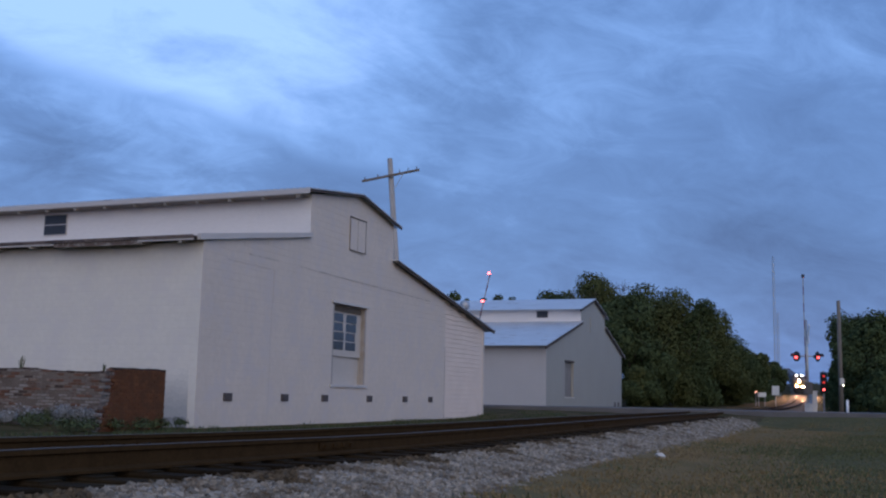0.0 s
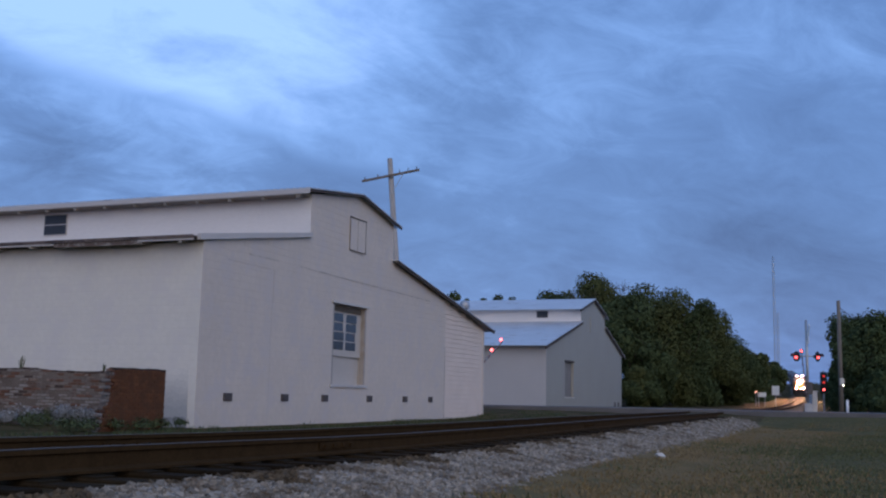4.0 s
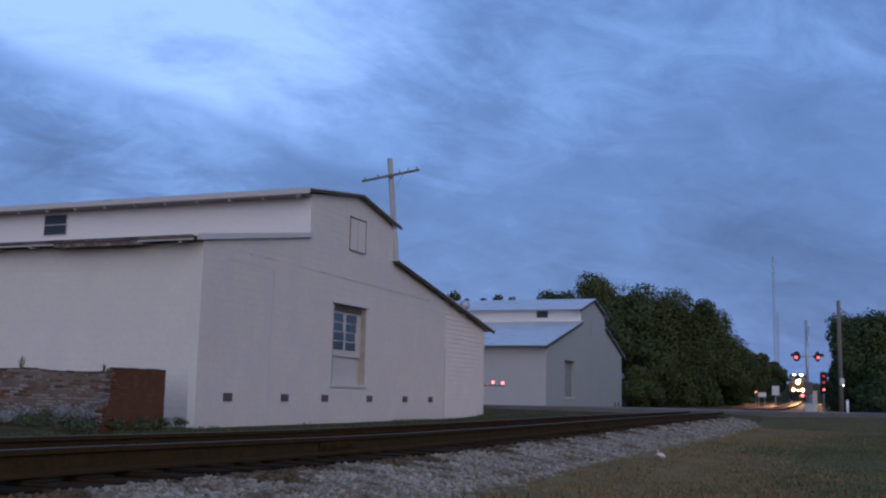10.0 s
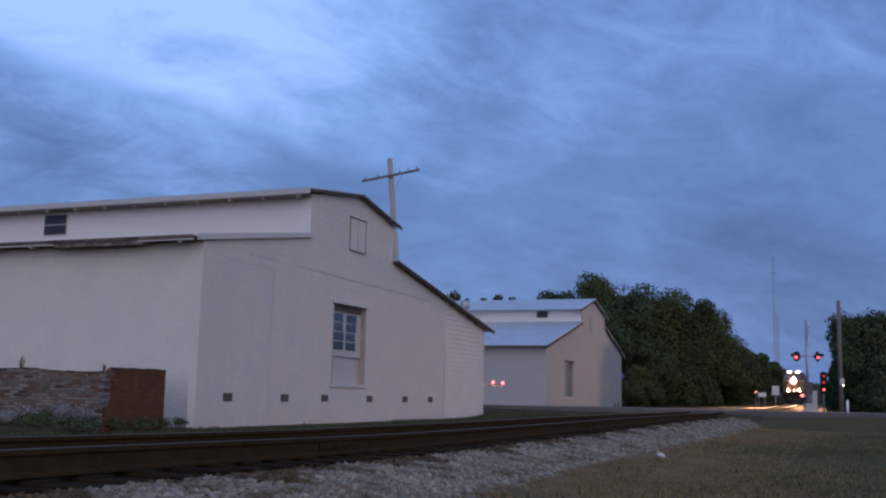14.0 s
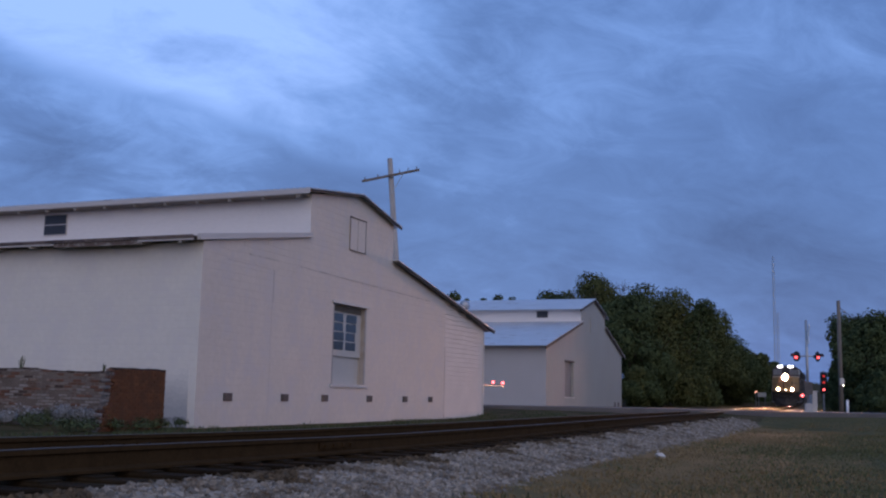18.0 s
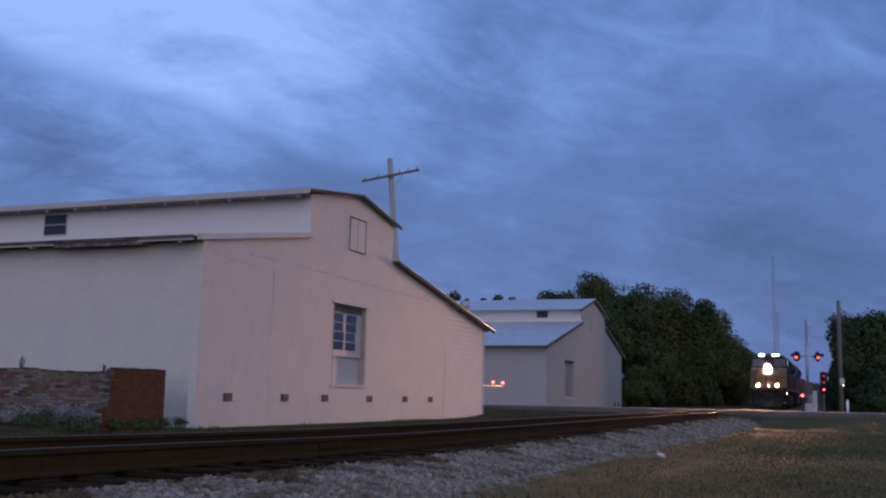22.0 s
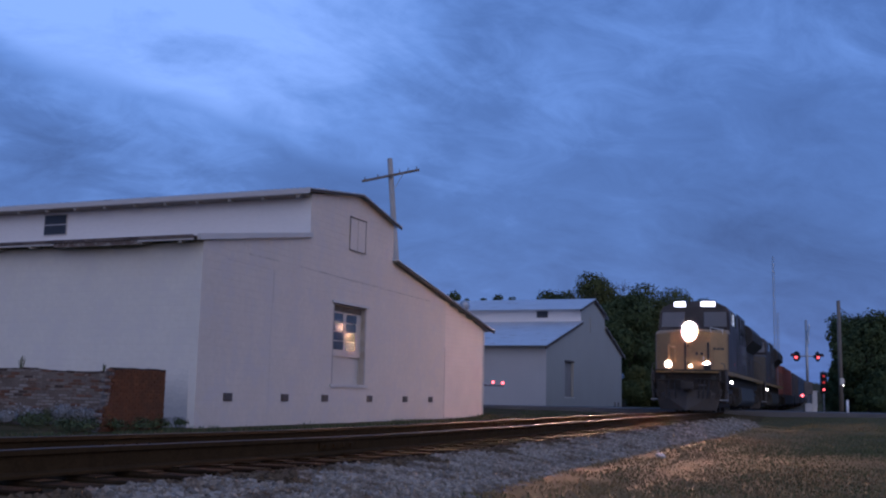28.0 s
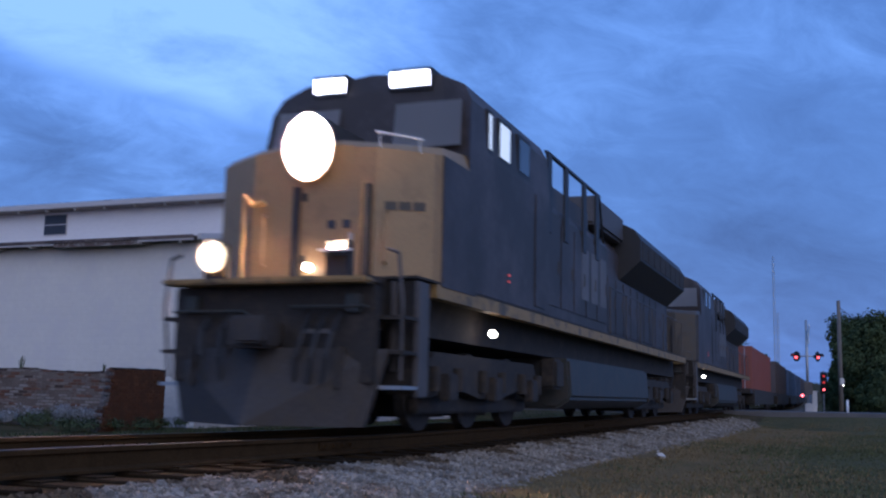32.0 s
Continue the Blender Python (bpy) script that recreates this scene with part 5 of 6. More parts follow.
def headlight(parent, x, y, z):
    """A sealed-beam lamp: a glowing ring of lens round a deep narrow bore that throws the beam forwards (-y)."""
    bm = bmesh.new()
    n = 24
    ring = lambda r, yy: [bm.verts.new((x + r * math.cos(2 * math.pi * i / n), yy, z + r * math.sin(2 * math.pi * i / n))) for i in range(n)]
    b, c = ring(0.15, y - 0.05), ring(0.015, y - 0.08)
    for i in range(n):
        bm.faces.new((b[i], b[(i + 1) % n], c[(i + 1) % n], c[i]))
    lens = part("headlight", bm, M_HEAD_LENS, parent, "blazing warm headlight lens", True)
    bm = bmesh.new()
    a, b = ring(0.152, y + 0.02), ring(0.152, y - 0.05)
    for i in range(n):
        bm.faces.new((a[i], a[(i + 1) % n], b[(i + 1) % n], b[i]))
    part("lens_rim", bm, M_HEAD_RIM, lens, "glowing glass rim", True)
    bm = bmesh.new()
    a, b = ring(0.015, y - 0.08), ring(0.015, y + BORE)
    for i in range(n):
        bm.faces.new((a[i], a[(i + 1) % n], b[(i + 1) % n], b[i]))
    part("reflector", bm, M_HEAD_LENS, lens)
    bm = bmesh.new()
    bm.faces.new(ring(0.0145, y + BORE - 0.004))
    part("bulb", bm, M_HEAD, lens, "headlight bulb")


BORE = -0.008


def truck(parent, y0):
    """A three-axle truck: side frames, wheels and springs."""
    t = boxed("truck", M_UNDER, parent, (-0.9, 0.9, y0 - 2.4, y0 + 2.4, 0.55, 0.85), "grimy three-axle truck")
    for dy in (-1.0, 0.85):
        boxed("traction_motor", M_UNDER, t, (-0.66, 0.66, y0 + dy - 0.55, y0 + dy + 0.65, 0.16, 0.549), "", 0.05)
    for sx in (-1, 1):
        boxed("brake_rigging", M_UNDER, t, (min(sx * 0.86, sx * 1.0), max(sx * 0.86, sx * 1.0), y0 - 2.3, y0 + 2.3, 0.22, 0.42), "", 0.03)
        prism_part("side_frame", [(y0 - 2.5, 0.62), (y0 - 2.2, 0.98), (y0 + 2.2, 0.98), (y0 + 2.5, 0.62), (y0 + 2.3, 0.42), (y0 + 1.4, 0.55),
                                  (y0 + 0.5, 0.42), (y0 - 0.5, 0.42), (y0 - 1.4, 0.55), (y0 - 2.3, 0.42)], "x", sx * 1.02, sx * 1.16, M_UNDER, t)
        for dy in (-1.85, 0, 1.85):
            bm = bmesh.new()
            rod(bm, (sx * 0.70, y0 + dy, 0.53), (sx * 0.83, y0 + dy, 0.53), 0.53, n=24)
            part("wheel", bm, M_UNDER, t)
            boxed("journal_box", M_UNDER, t, (sx * 1.161 if sx > 0 else -1.3, 1.3 if sx > 0 else -1.161, y0 + dy - 0.17, y0 + dy + 0.17, 0.38, 0.72), "", 0.02)
            for e in (-0.42, 0.42):
                bm = bmesh.new()
                rod(bm, (sx * 1.2, y0 + dy + e, 0.5), (sx * 1.2, y0 + dy + e, 0.8), 0.075, n=10)
                part("spring", bm, M_UNDER, t)


def handrail(parent, pts, posts, r=0.018, mat=None):
    bm = bmesh.new()
    for p, q in zip(pts, pts[1:]):
        rod(bm, p, q, r, n=6)
    for p, q in posts:
        rod(bm, p, q, r * 1.1, n=6)
    return part("handrail", bm, mat or M_NOSE, parent, "thin yellow handrail")


DITCH = []


def locomotive(label, lead):
    L = thing("locomotive", Matrix(), label, "locomotive", "locomotives of the train")
    nose = M_NOSE if lead else M_NOSE_DULL
    # frame sill with its yellow stripe
    boxed("platform", M_UNDER, L, (-1.1, 1.1, -0.84, -0.301, 1.602, 1.66))
    boxed("underframe", M_UNDER, L, (-1.1, 1.1, -0.7, 21.0, 1.15, 1.72), "black underframe")
    for sx in (-1, 1):
        boxed("sill_stripe", M_STRIPE, L, (min(sx * 1.352, sx * 1.5), max(sx * 1.352, sx * 1.5), 0.3, 20.8, 1.56, 1.72), "yellow side sill stripe")
    boxed("deck", M_UNDER, L, (-1.5, 1.5, -0.3, 21.0, 1.722, 1.75))
    # pilot and plough
    boxed("pilot_plate", M_UNDER, L, (-1.25, 1.25, -0.85, -0.72, 0.55, 1.60), "grimy black pilot plate", 0.02)
    boxed("anticlimber", M_STRIPE, L, (-1.25, 1.25, -1.14, -0.855, 1.60, 1.665), "yellow edge of the front platform", 0.02)
    bm = bmesh.new()
    for sx in (-1, 1):
        v = [bm.verts.new(c) for c in ((0, -1.40, 0.10), (sx * 1.12, -0.80, 0.10), (sx * 1.36, -0.72, 0.92), (0, -1.05, 0.92),
                                       (0, -1.30, 0.10), (sx * 1.12, -0.72, 0.10), (sx * 1.36, -0.64, 0.92), (0, -0.95, 0.92))]
        for f in ((0, 1, 2, 3), (4, 7, 6, 5), (0, 4, 5, 1), (3, 2, 6, 7), (1, 5, 6, 2), (0, 3, 7, 4)):
            bm.faces.new([v[i] for i in f])
    part("plough", bm, M_PILOT, L, "sooty dark snowplough")
    bm = bmesh.new(); box(bm, -0.16, 0.16, -1.1, -0.8, 0.94, 1.2); box(bm, -0.22, 0.24, -1.38, -1.06, 0.90, 1.24); box(bm, -0.05, 0.3, -1.5, -1.34, 0.94, 1.2); bevel(bm, 0.03, 2)
    part("coupler", bm, M_PILOT, L, "grimy knuckle coupler")
    for x in (-0.75, -0.5, 0.5, 0.68, 0.86):
        bm = bmesh.new()
        pts = [Vector((x, -0.84, 1.3)), Vector((x, -1.05, 1.1)), Vector((x * 0.95, -1.12, 0.82)), Vector((x * 0.9, -1.08, 0.55))]
        for p, q in zip(pts, pts[1:]):
            rod(bm, p, q, 0.026, n=6)
        part("hose", bm, M_BLACK, L)
    bm = bmesh.new()
    for p, q in (((-1.2, -0.93, 1.32), (-0.3, -0.95, 1.32)), ((-0.3, -0.95, 1.32), (-0.12, -1.0, 1.24)), ((0.3, -0.95, 1.36), (1.2, -0.93, 1.36))):
        rod(bm, p, q, 0.018, n=6)
    part("uncoupling_lever", bm, M_TANK, L, "thin uncoupling lever")
    boxed("stencil_plate", M_LETTER, L, (0.42, 0.72, -0.862, -0.853, 1.08, 1.13), "pale stencilled plate")
    for x in (-1.0, 1.02):
        boxed("jumper_box", M_TANK, L, (x - 0.09, x + 0.09, -0.93, -0.851, 1.3, 1.5), "", 0.015)
    for x in (-0.9, -0.45, 0.45, 0.9):
        boxed("plough_rib", M_PILOT, L, (x - 0.02, x + 0.02, -1.0, -0.7, 0.5, 0.935))
    # stair wells at the front corners
    for sx in (-1, 1):
        for k, z in enumerate((0.5, 0.87, 1.24)):
            boxed("step", M_STEEL if k == 0 else M_UNDER, L, (min(sx * 1.1, sx * 1.52), max(sx * 1.1, sx * 1.52), -0.7, -0.3, z, z + 0.04))
        boxed("step_side", M_LOCO_GREY, L, (min(sx * 1.46, sx * 1.52), max(sx * 1.46, sx * 1.52), -0.3, 0.02, 0.42, 1.69), "grey step side plate", 0.012)
        boxed("step_side", M_LOCO_GREY, L, (min(sx * 1.2, sx * 1.25), max(sx * 1.2, sx * 1.25), -0.32, -0.24, 0.7, 1.69), "grey step stanchion")
        boxed("riser", M_UNDER, L, (min(sx * 1.1, sx * 1.45), max(sx * 1.1, sx * 1.45), -0.22, -0.16, 0.45, 1.70))
        bm = bmesh.new()
        pts = [Vector((sx * 1.46, -0.62, 0.6)), Vector((sx * 1.5, -0.7, 1.4)), Vector((sx * 1.44, -0.7, 1.95)), Vector((sx * 1.3, -0.7, 2.0))]
        for p, q in zip(pts, pts[1:]):
            rod(bm, p, q, 0.02, n=6)
        part("grab_iron", bm, M_LOCO_GREY, L)
    # nose: full width, chamfered corners, sloped top
    bm = bmesh.new()
    plan = [(-1.49, 1.6), (-1.49, 0.42), (-1.43, 0.30), (-0.82, 0.0), (-0.35, 0.0), (0.35, 0.0), (0.82, 0.0), (1.43, 0.30), (1.49, 0.42), (1.49, 1.6)]
    crown = lambda x: 0.13 * (1 - min(1.0, max(0.0, abs(x) - 0.35) / 1.05))
    rings = [[bm.verts.new((x, y, 1.70)) for x, y in plan], [bm.verts.new((x, y, 3.24 + 0.06 * min(y, 1.3) + crown(x))) for x, y in plan],
             [bm.verts.new((x * 0.965, y + (0.10 if y < 1 else 0), 3.32 + 0.14 * min(y, 1.3) + crown(x))) for x, y in plan]]
    n = len(plan)
    for a, b in zip(rings, rings[1:]):
        for i in range(n):
            bm.faces.new((a[i], a[(i + 1) % n], b[(i + 1) % n], b[i]))
    bm.faces.new(rings[0][::-1]); bm.faces.new(rings[-1])
    part("nose", bm, nose, L, "yellow ochre wide nose")
    for sx in (-1, 1):
        boxed("nose_side", M_LOCO, L, (min(sx * 1.493, sx * 1.51), max(sx * 1.493, sx * 1.51), 0.42, 1.62, 1.70, 3.26), "dark blue nose side")
    door = boxed("nose_door", nose, L, (-0.13, 0.66, -0.02, 0.07, 1.72, 2.93), "recessed nose door", 0.015)
    for x in (0.22, 0.42):
        boxed("door_peephole", M_PANE, door, (x, x + 0.10, -0.03, -0.021, 2.36, 2.46), "small dark pane")
    boxed("door_handle", M_STEEL, door, (0.52, 0.56, -0.06, -0.021, 2.1, 2.3))
    for z in (1.95, 2.7):
        boxed("hinge", M_BLACK, door, (-0.125, -0.06, -0.035, -0.021, z, z + 0.1))
    for x in (-0.2, 0.73):
        boxed("door_post", M_BLACK, L, (x - 0.045, x + 0.045, -0.05, 0.03, 1.68, 2.88), "dark upright beside the door", 0.01)
    bm = bmesh.new()
    for p, q, r in (((-0.90, -0.08, 1.7), (-0.90, -0.08, 2.80), 0.04), ((-0.90, -0.08, 2.80), (-0.74, -0.14, 2.66), 0.03), ((-0.74, -0.14, 2.66), (-0.58, -0.12, 2.70), 0.03)):
        rod(bm, p, q, r, n=8)
    part("air_line", bm, M_NOSE, L, "bent pipe on the nose")
    for x in (-0.62, 0.95):
        bm = bmesh.new()
        y = -0.08 if abs(x) < 0.82 else -0.02
        rod(bm, (x, y, 1.95), (x, y, 2.55), 0.014, n=6); rod(bm, (x, y, 1.95), (x, y + 0.1, 1.95), 0.014, n=6); rod(bm, (x, y, 2.55), (x, y + 0.1, 2.55), 0.014, n=6)
        part("grab_iron", bm, nose, L)
    # badge on the angled corner face, as plain bars
    slant = math.degrees(math.atan2(0.30, 0.61))
    for k in range(3):
        bm = bmesh.new(); box(bm, -0.07, 0.07, -0.014, 0.012, -0.05, 0.05)
        part("badge_bar", bm, M_NOSE_DULL, L).matrix_basis = pose(0.98 + k * 0.15, 0.079 + k * 0.0738, 2.62, 0, 0, slant)
    # headlights between the windscreens
    if lead:
        boxed("headlight_box", M_BLACK, L, (-0.2, 0.2, 0.09, 1.25, 3.10, 3.68), "black headlight housing", 0.02)
        for dims in ((-0.2, -0.165, -0.15, 0.088, 3.07, 3.68), (0.165, 0.2, -0.15, 0.088, 3.07, 3.68), (-0.164, 0.164, -0.15, 0.088, 3.645, 3.68)):
            boxed("headlight_hood", M_BLACK, L, dims)
        # added plate, lit by the lens rims, stands in for the headlights' glare
        bm = bmesh.new()
        prism(bm, [(0.33 * math.cos(k * math.pi / 16), 3.33 + 0.41 * math.sin(k * math.pi / 16)) for k in range(32)], "y", -0.185, -0.151)
        part("glare_plate", bm, M_WHITE, L, "pale plate added behind the headlights to glow as their glare")
        for z in (3.235, 3.48):
            headlight(L, 0.0, -0.18, z)
        for x in (-0.77, 0.77):
            boxed("ditch_bracket", M_BLACK, L, (x - 0.14, x + 0.14, -0.84, -0.7, 1.665, 2.1), "", 0.02)
            DITCH.append(lamp_can(L, "ditch_light", x, -0.87, 1.945, 0.095, M_DITCH, 0.05, "lit ditch light"))
        bm = bmesh.new(); bmesh.ops.create_uvsphere(bm, u_segments=12, v_segments=8, radius=0.055, matrix=Matrix.Translation((0.02, -0.10, 1.90)))
        part("platform_lamp", bm, M_STEP, L, "small lit platform lamp", True)
    # cab: raked front, windows, rounded roof
    bm = bmesh.new()
    sec = [(-1.5, 1.755), (1.5, 1.755), (1.5, 3.6), (1.46, 4.25), (1.34, 4.48), (1.0, 4.65), (0, 4.74), (-1.0, 4.65), (-1.34, 4.48), (-1.46, 4.25), (-1.5, 3.6)]
    lo = [bm.verts.new((x, 1.30 if z < 3.6 else 1.30 + (z - 3.5) * 0.22, z)) for x, z in sec]
    hi = [bm.verts.new((x, 5.2, z)) for x, z in sec]
    bm.faces.new(lo); bm.faces.new(hi[::-1])
    for i in range(len(sec)):
        j = (i + 1) % len(sec)
        bm.faces.new((lo[i], hi[i], hi[j], lo[j]))
    part("cab", bm, M_LOCO, L, "dark blue cab with a rounded roof")
    for x0, x1 in ((-1.38, -0.42), (0.42, 1.38)):
        bm = bmesh.new()
        v = [bm.verts.new((x, 1.29 + (z - 3.5) * 0.22 - 0.012, z)) for x, z in ((x0, 3.62), (x1, 3.62), (x1 * 0.97, 4.26), (x0 * 0.97, 4.26))]
        bm.faces.new(v)
        bmesh.ops.solidify(bm, geom=list(bm.faces), thickness=-0.008)
        part("windscreen", bm, M_WINDSCREEN, L, "dusky windscreen")
    if lead:
        # the headlight's glint along the nose top, built as a white rod on posts
        bm = bmesh.new(); rod(bm, (0.80, 0.0, 3.50), (1.34, 0.16, 3.40), 0.015, n=8)
        for q in ((0.84, 0.02, 3.49), (1.30, 0.15, 3.405)):
            rod(bm, q, (q[0], q[1] + 0.02, 3.25), 0.008, n=6)
        part("nose_glint", bm, M_WHITE, L, "white rod standing in for a glint on the nose")
    for x0, x1 in ((-0.84, -0.37), (0.30, 0.86)):
        boxed("board_box", M_BLACK, L, (x0 - 0.03, x1 + 0.03, 1.48, 1.9, 4.45, 4.76), "", 0.02)
        boxed("number_board", M_BOARD, L, (x0, x1, 1.462, 1.478, 4.515, 4.705), "lit white number board")
    for sx in (-1, 1):
        xx = sx * 1.503
        for y0, y1, mat in ((2.1, 2.2, M_CAB_GLOW if lead else M_PANE), (2.58, 3.02, M_CAB_GLOW if lead else M_PANE), (3.5, 4.0, M_PANE)):
            f = boxed("cab_window", M_BLACK, L, (min(sx * 1.45, xx * 0.995), max(sx * 1.45, xx * 0.995), y0 - 0.05, y1 + 0.05, 3.62, 4.28), "side window frame")
            boxed("pane", mat, f, (min(xx * 0.996, xx), max(xx * 0.996, xx), y0, y1, 3.74, 4.22), "dimly lit pane" if mat is M_CAB_GLOW else "")
    for sx in (-1, 1):
        for dz in (0, 0.09):
            boxed("marker_light", M_MARKER, L, (min(sx * 1.505, sx * 1.53), max(sx * 1.505, sx * 1.53), 2.99, 3.015, 2.03 + dz, 2.055 + dz), "small red marker light")
        boxed("cab_door", M_LOCO, L, (min(sx * 1.502, sx * 1.516), max(sx * 1.502, sx * 1.516), 4.35, 5.05, 1.82, 3.55), "dark cab side door", 0.006)
    # equipment cabinets behind the cab and the open railed bay on top
    bm = bmesh.new()
    prism(bm, [(-1.42, 1.755), (1.42, 1.755), (1.42, 3.5), (1.32, 3.66), (-1.32, 3.66), (-1.42, 3.5)], "y", 5.202, 10.0)
    part("equipment_bay", bm, M_LOCO, L, "dark blue equipment cabinet")
    for sx in (-1, 1):
        for k in range(5):
            dr = boxed("cabinet_door", M_LOCO, L, (min(sx * 1.421, sx * 1.436), max(sx * 1.421, sx * 1.436), 5.3 + k * 0.93, 6.15 + k * 0.93, 1.95, 3.4), "", 0.005)
            boxed("latch", M_LOCO_GREY, dr, (min(sx * 1.437, sx * 1.455), max(sx * 1.437, sx * 1.455), 6.02 + k * 0.93, 6.07 + k * 0.93, 2.5, 2.72))
    bm = bmesh.new(); box(bm, -1.17, 1.17, 5.3, 9.4, 3.662, 4.18); bevel(bm, 0.06, 2)
    part("blower_housing", bm, M_LOCO_GREY, L)
    for sx in (-1, 1):
        for y in (5.24, 6.36, 7.73, 8.81):
            boxed("bay_post", M_BLACK, L, (min(sx * 1.421, sx * 1.46), max(sx * 1.421, sx * 1.46), y, y + 0.26, 3.12, 4.40), "black upright plate")
        boxed("bay_rail", M_BLACK, L, (min(sx * 1.40, sx * 1.46), max(sx * 1.40, sx * 1.46), 5.21, 9.2, 4.405, 4.45))
        bm = bmesh.new(); rod(bm, (sx * 1.43, 9.2, 4.43), (sx * 1.36, 9.9, 3.62), 0.025, n=6)
        part("bay_brace", bm, M_BLACK, L)
    # engine hood, exhaust, radiator wings
    bm = bmesh.new()
    prism(bm, [(-0.98, 1.755), (0.98, 1.755), (0.98, 3.8), (0.8, 4.1), (-0.8, 4.1), (-0.98, 3.8)], "y", 10.002, 20.6)
    part("engine_hood", bm, M_LOCO, L, "dark blue engine hood")
    for sx in (-1, 1):
        for k in range(10):
            y = 10.2 + k * 0.92
            dr = boxed("hood_door", M_LOCO, L, (min(sx * 0.982, sx * 1.0), max(sx * 0.982, sx * 1.0), y, y + 0.84, 1.95, 3.2), "", 0.006)
            boxed("latch", M_LOCO_GREY, dr, (min(sx * 1.001, sx * 1.02), max(sx * 1.001, sx * 1.02), y + 0.72, y + 0.78, 2.5, 2.75))
    boxed("exhaust_housing", M_LOCO_GREY, L, (-1.1, 1.1, 10.4, 13.39, 4.102, 4.72), "pale grey exhaust housing", 0.06)
    bm = bmesh.new()
    prism(bm, [(-1.5, 3.7), (-1.0, 3.25), (1.0, 3.25), (1.5, 3.7), (1.5, 4.2), (1.34, 4.45), (1.0, 4.62), (-1.0, 4.62), (-1.34, 4.45), (-1.5, 4.2)], "y", 13.4, 20.6)
    part("radiator", bm, M_BLACK, L, "overhanging winged radiator")
    for sx in (-1, 1):
        for k in range(8):
            boxed("radiator_screen", M_UNDER, L, (min(sx * 1.501, sx * 1.515), max(sx * 1.501, sx * 1.515), 13.55 + k * 0.88, 14.33 + k * 0.88, 3.75, 4.18))
    # side lettering as plain pale bars
    for k in range(3):
        boxed("lettering_bar", M_LETTER, L, (1.4365, 1.441, 7.7 + k * 0.78, 8.25 + k * 0.78, 2.25, 3.2))
    # walkway handrails
    for sx in (-1, 1):
        ys = [10.1 + 1.7 * k for k in range(7)]
        handrail(L, [(sx * 1.46, ys[0], 2.72), (sx * 1.46, ys[-1], 2.72)], [((sx * 1.46, y, 1.75), (sx * 1.46, y, 2.72)) for y in ys], 0.016, M_LOCO_GREY)
    # below the frame
    truck(L, 3.3)
    truck(L, 17.5)
    bm = bmesh.new()
    prism(bm, [(-1.4, 1.145), (-1.45, 0.45), (-1.2, 0.26), (1.2, 0.26), (1.45, 0.45), (1.4, 1.145)], "y", 6.9, 14.7)
    bevel(bm, 0.05, 2)
    part("fuel_tank", bm, M_TANK, L, "grimy grey fuel tank")
    for sx in (-1, 1):
        boxed("air_reservoir", M_UNDER, L, (min(sx * 1.1, sx * 1.4), max(sx * 1.1, sx * 1.4), 6.05, 6.6, 0.6, 1.1), "", 0.05)
        bm = bmesh.new(); bmesh.ops.create_uvsphere(bm, u_segments=12, v_segments=8, radius=0.055, matrix=Matrix.Translation((sx * 1.38, 2.72, 1.30)))
        part("ground_lamp", bm, M_STEP, L, "small lit ground lamp", True)
    return L


def well_car(label, top_mat, low_mat, double=True):
    c = thing("container_wagon", Matrix(), label, "container wagon", "container wagons of the train")
    boxed("well", M_UNDER, c, (-1.35, 1.35, 2.2, 19.6, 0.35, 1.2), "dark well car body", 0.03)
    for y in (1.1, 20.7):
        boxed("end_platform", M_UNDER, c, (-1.3, 1.3, y - 1.09, y + 1.09, 0.95, 1.2))
        for sx in (-0.75, 0.75):
            for dy in (-0.85, 0.85):
                bm = bmesh.new(); rod(bm, (sx - 0.06, y + dy, 0.42), (sx + 0.06, y + dy, 0.42), 0.42, n=18)
                part("wheel", bm, M_UNDER, c)
    def container(z0, z1, mat, y0, y1):
        b = boxed("container", mat, c, (-1.19, 1.19, y0, y1, z0, z1), "ribbed steel container")
        for sx in (-1, 1):
            # one pressed side sheet, folded into ribs
            prof, y = [], y0 + 0.1
            while y < y1 - 0.3:
                prof += [(y, 1.191), (y + 0.05, 1.225), (y + 0.15, 1.225), (y + 0.2, 1.191)]
                y += 0.28
            sb = bmesh.new()
            lo = [sb.verts.new((sx * q, yy, z0 + 0.12)) for yy, q in prof]
            hi = [sb.verts.new((sx * q, yy, z1 - 0.12)) for yy, q in prof]
            for i in range(len(prof) - 1):
                sb.faces.new((lo[i], lo[i + 1], hi[i + 1], hi[i]))
            part("corrugated_side", sb, mat, b)
        for x in (-0.8, -0.3, 0.3, 0.8):
            bars = bmesh.new()
            rod(bars, (x, y0 - 0.03, z0 + 0.1), (x, y0 - 0.03, z1 - 0.1), 0.025, n=6)
            part("locking_bar", bars, M_STEEL, b)
        for z in (z0, z1 - 0.12):
            for y in (y0 - 0.01, y1 - 0.11):
                boxed("corner_casting", mat, b, (1.195, 1.235, y, y + 0.12, z, z + 0.118))
    container(0.5, 3.6, low_mat, 2.8, 19.0)
    if double:
        container(3.62, 6.2, top_mat, 2.8, 19.0)
    return c


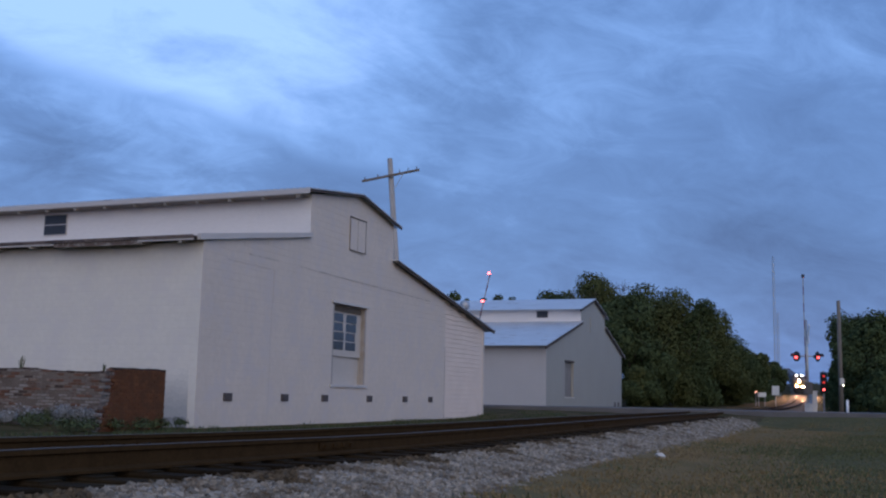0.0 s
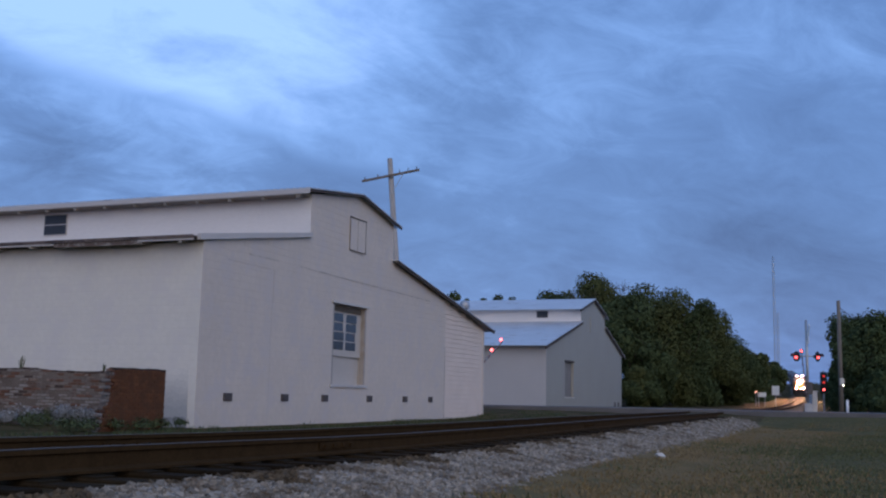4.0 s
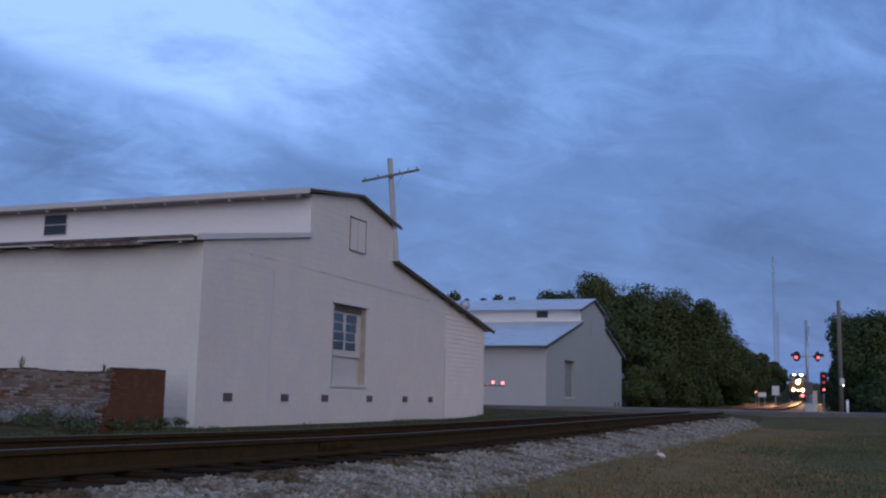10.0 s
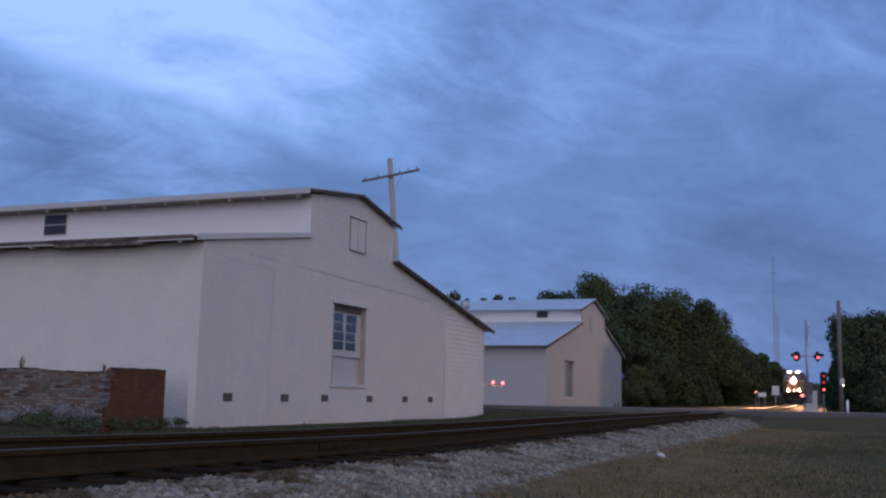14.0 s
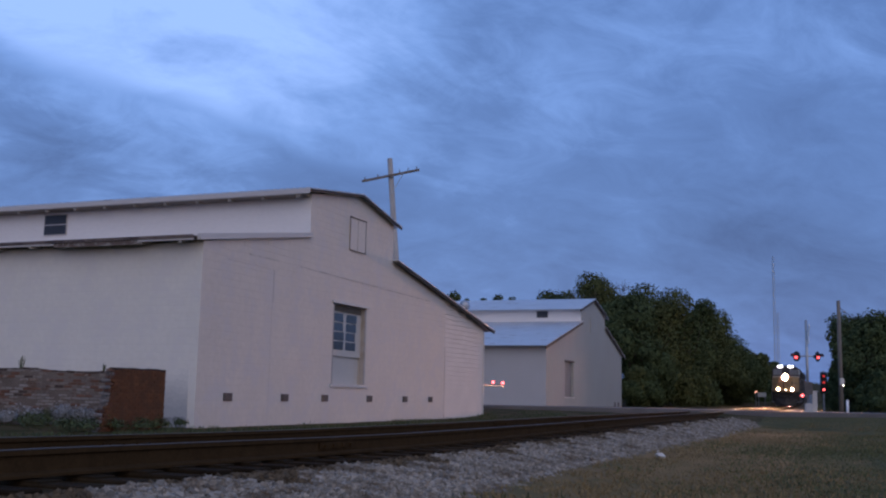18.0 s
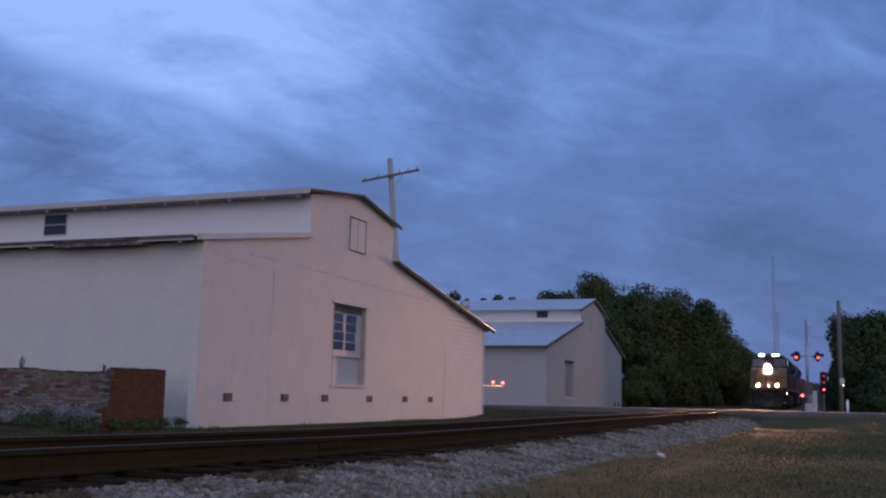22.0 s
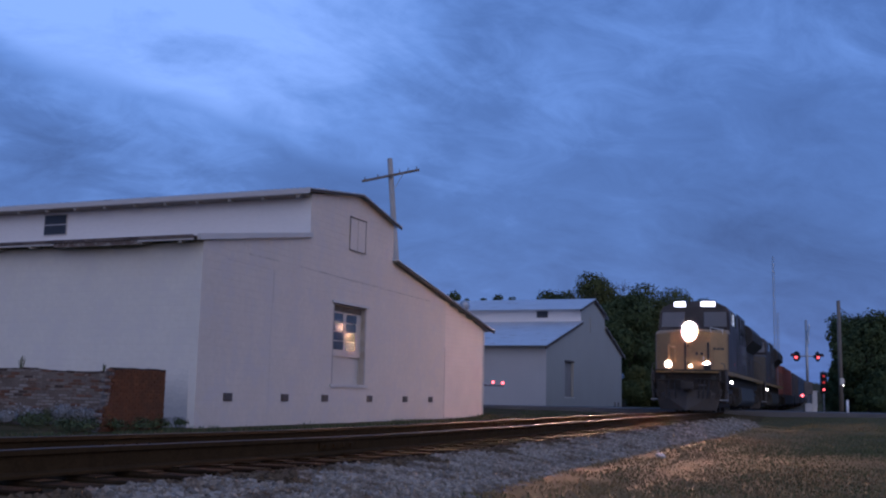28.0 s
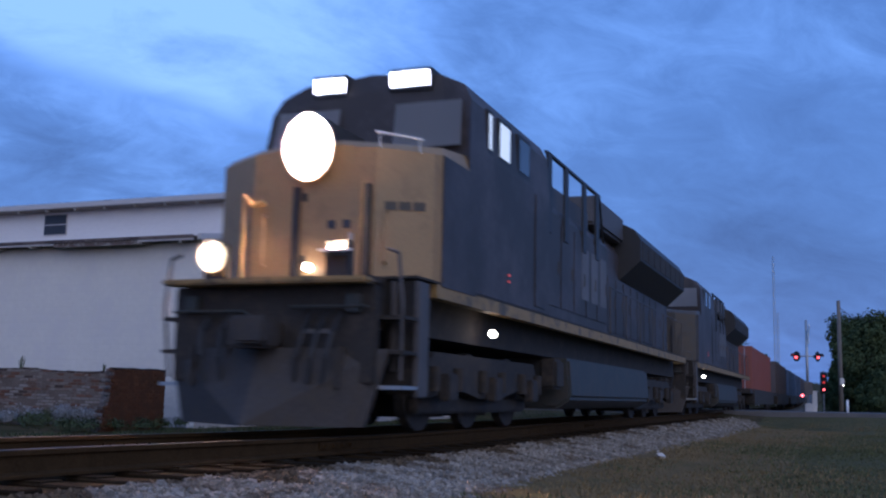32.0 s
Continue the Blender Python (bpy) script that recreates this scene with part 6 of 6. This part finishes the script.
LEAD = locomotive("dark blue diesel locomotive with a yellow nose, headlights blazing", True)
SECOND = locomotive("second dark blue diesel locomotive, coupled behind the first", False)
CARS = []
for i, (a, b, dbl) in enumerate([(M_CONT_RED, M_CONT_RED, False), (M_CONT_BLUE, M_CONT_BROWN, False), (M_CONT_BROWN, M_CONT_BLUE, False), (M_CONT_BLUE, M_CONT_BLUE, False), (M_CONT_BROWN, M_CONT_BROWN, False), (M_CONT_RED, M_CONT_BLUE, False), (M_CONT_BLUE, M_CONT_BROWN, False)]):
    CARS.append(well_car(("rust-orange", "brown", "dull blue", "dull blue", "brown", "dull blue", "brown")[i] + " steel container riding in a well wagon", a, b, dbl))


# ---- what moves ----
def train_rows(offset):
    """A vehicle's way along the rails: offset metres behind the first headlight."""
    rows = []
    for t in range(0, 33, 2):
        s = 12.94 + 8.30 * (32 - t) + offset
        slope = math.degrees(math.atan2(grade(s + 18) - grade(s + 2), 16))
        rows.append((t, on_track(s) @ pose(0, 0, 0, slope, 0, 0)))
    return rows


def motions():
    walk(LEAD, train_rows(0.0))
    walk(SECOND, train_rows(23.4))
    for i, c in enumerate(CARS):
        walk(c, train_rows(47.0 + 22.3 * i))
    # the ditch lights' alternate flashing while the horn sounds, acted out by nodding them
    left_up = [(0, 0), (27.3, 0), (27.5, 1), (27.8, 0), (28.0, 0), (28.3, 1), (28.5, 1), (28.8, 0), (29.1, 0), (29.4, 1), (29.65, 1), (29.9, 0), (30.6, 0), (30.8, 1),
               (31.1, 1), (31.3, 0), (32, 0)]
    right_up = [(0, 0), (27.5, 0), (27.85, 1), (27.95, 1), (28.2, 0), (28.55, 0), (28.85, 1), (29.15, 1), (29.35, 0), (29.65, 0), (29.95, 1), (30.6, 1), (30.75, 0),
                (31.1, 0), (31.4, 1), (32, 1)]
    for lamp, nods in zip(DITCH, (left_up, right_up)):
        walk(lamp, [(t, Matrix.Translation(lamp.matrix_basis.translation) @ pose(0, 0, 0, -80 * up)) for t, up in nods])
    swing = [(0, 53.5), (0.5, 50.8), (1, 47.6), (1.5, 42.6), (2.5, 33.8), (3.5, 24.3), (4.5, 14.0), (5.5, 5.9), (6.2, 3.0), (7, 0.0), (32, 0.0)]
    left, right = Matrix.Translation(LEFT_MAST + Vector((0, 0, 1.05))), Matrix.Translation(RIGHT_MAST + Vector((-0.22, 0, 0.65)))
    walk(arm_left, [(t, left @ pose(0, 0, 0, 0, 0, math.degrees(1.25) - 90) @ pose(0.16, 0, 0, a, 0, 0)) for t, a in swing])
    walk(arm_right, [(t, right @ pose(0, 0, 0, 0, 0, TURN + 180) @ pose(-0.14, 0, 0, min(a + 31, 88) if t < 1 else a, 0, 0)) for t, a in swing])


motions()
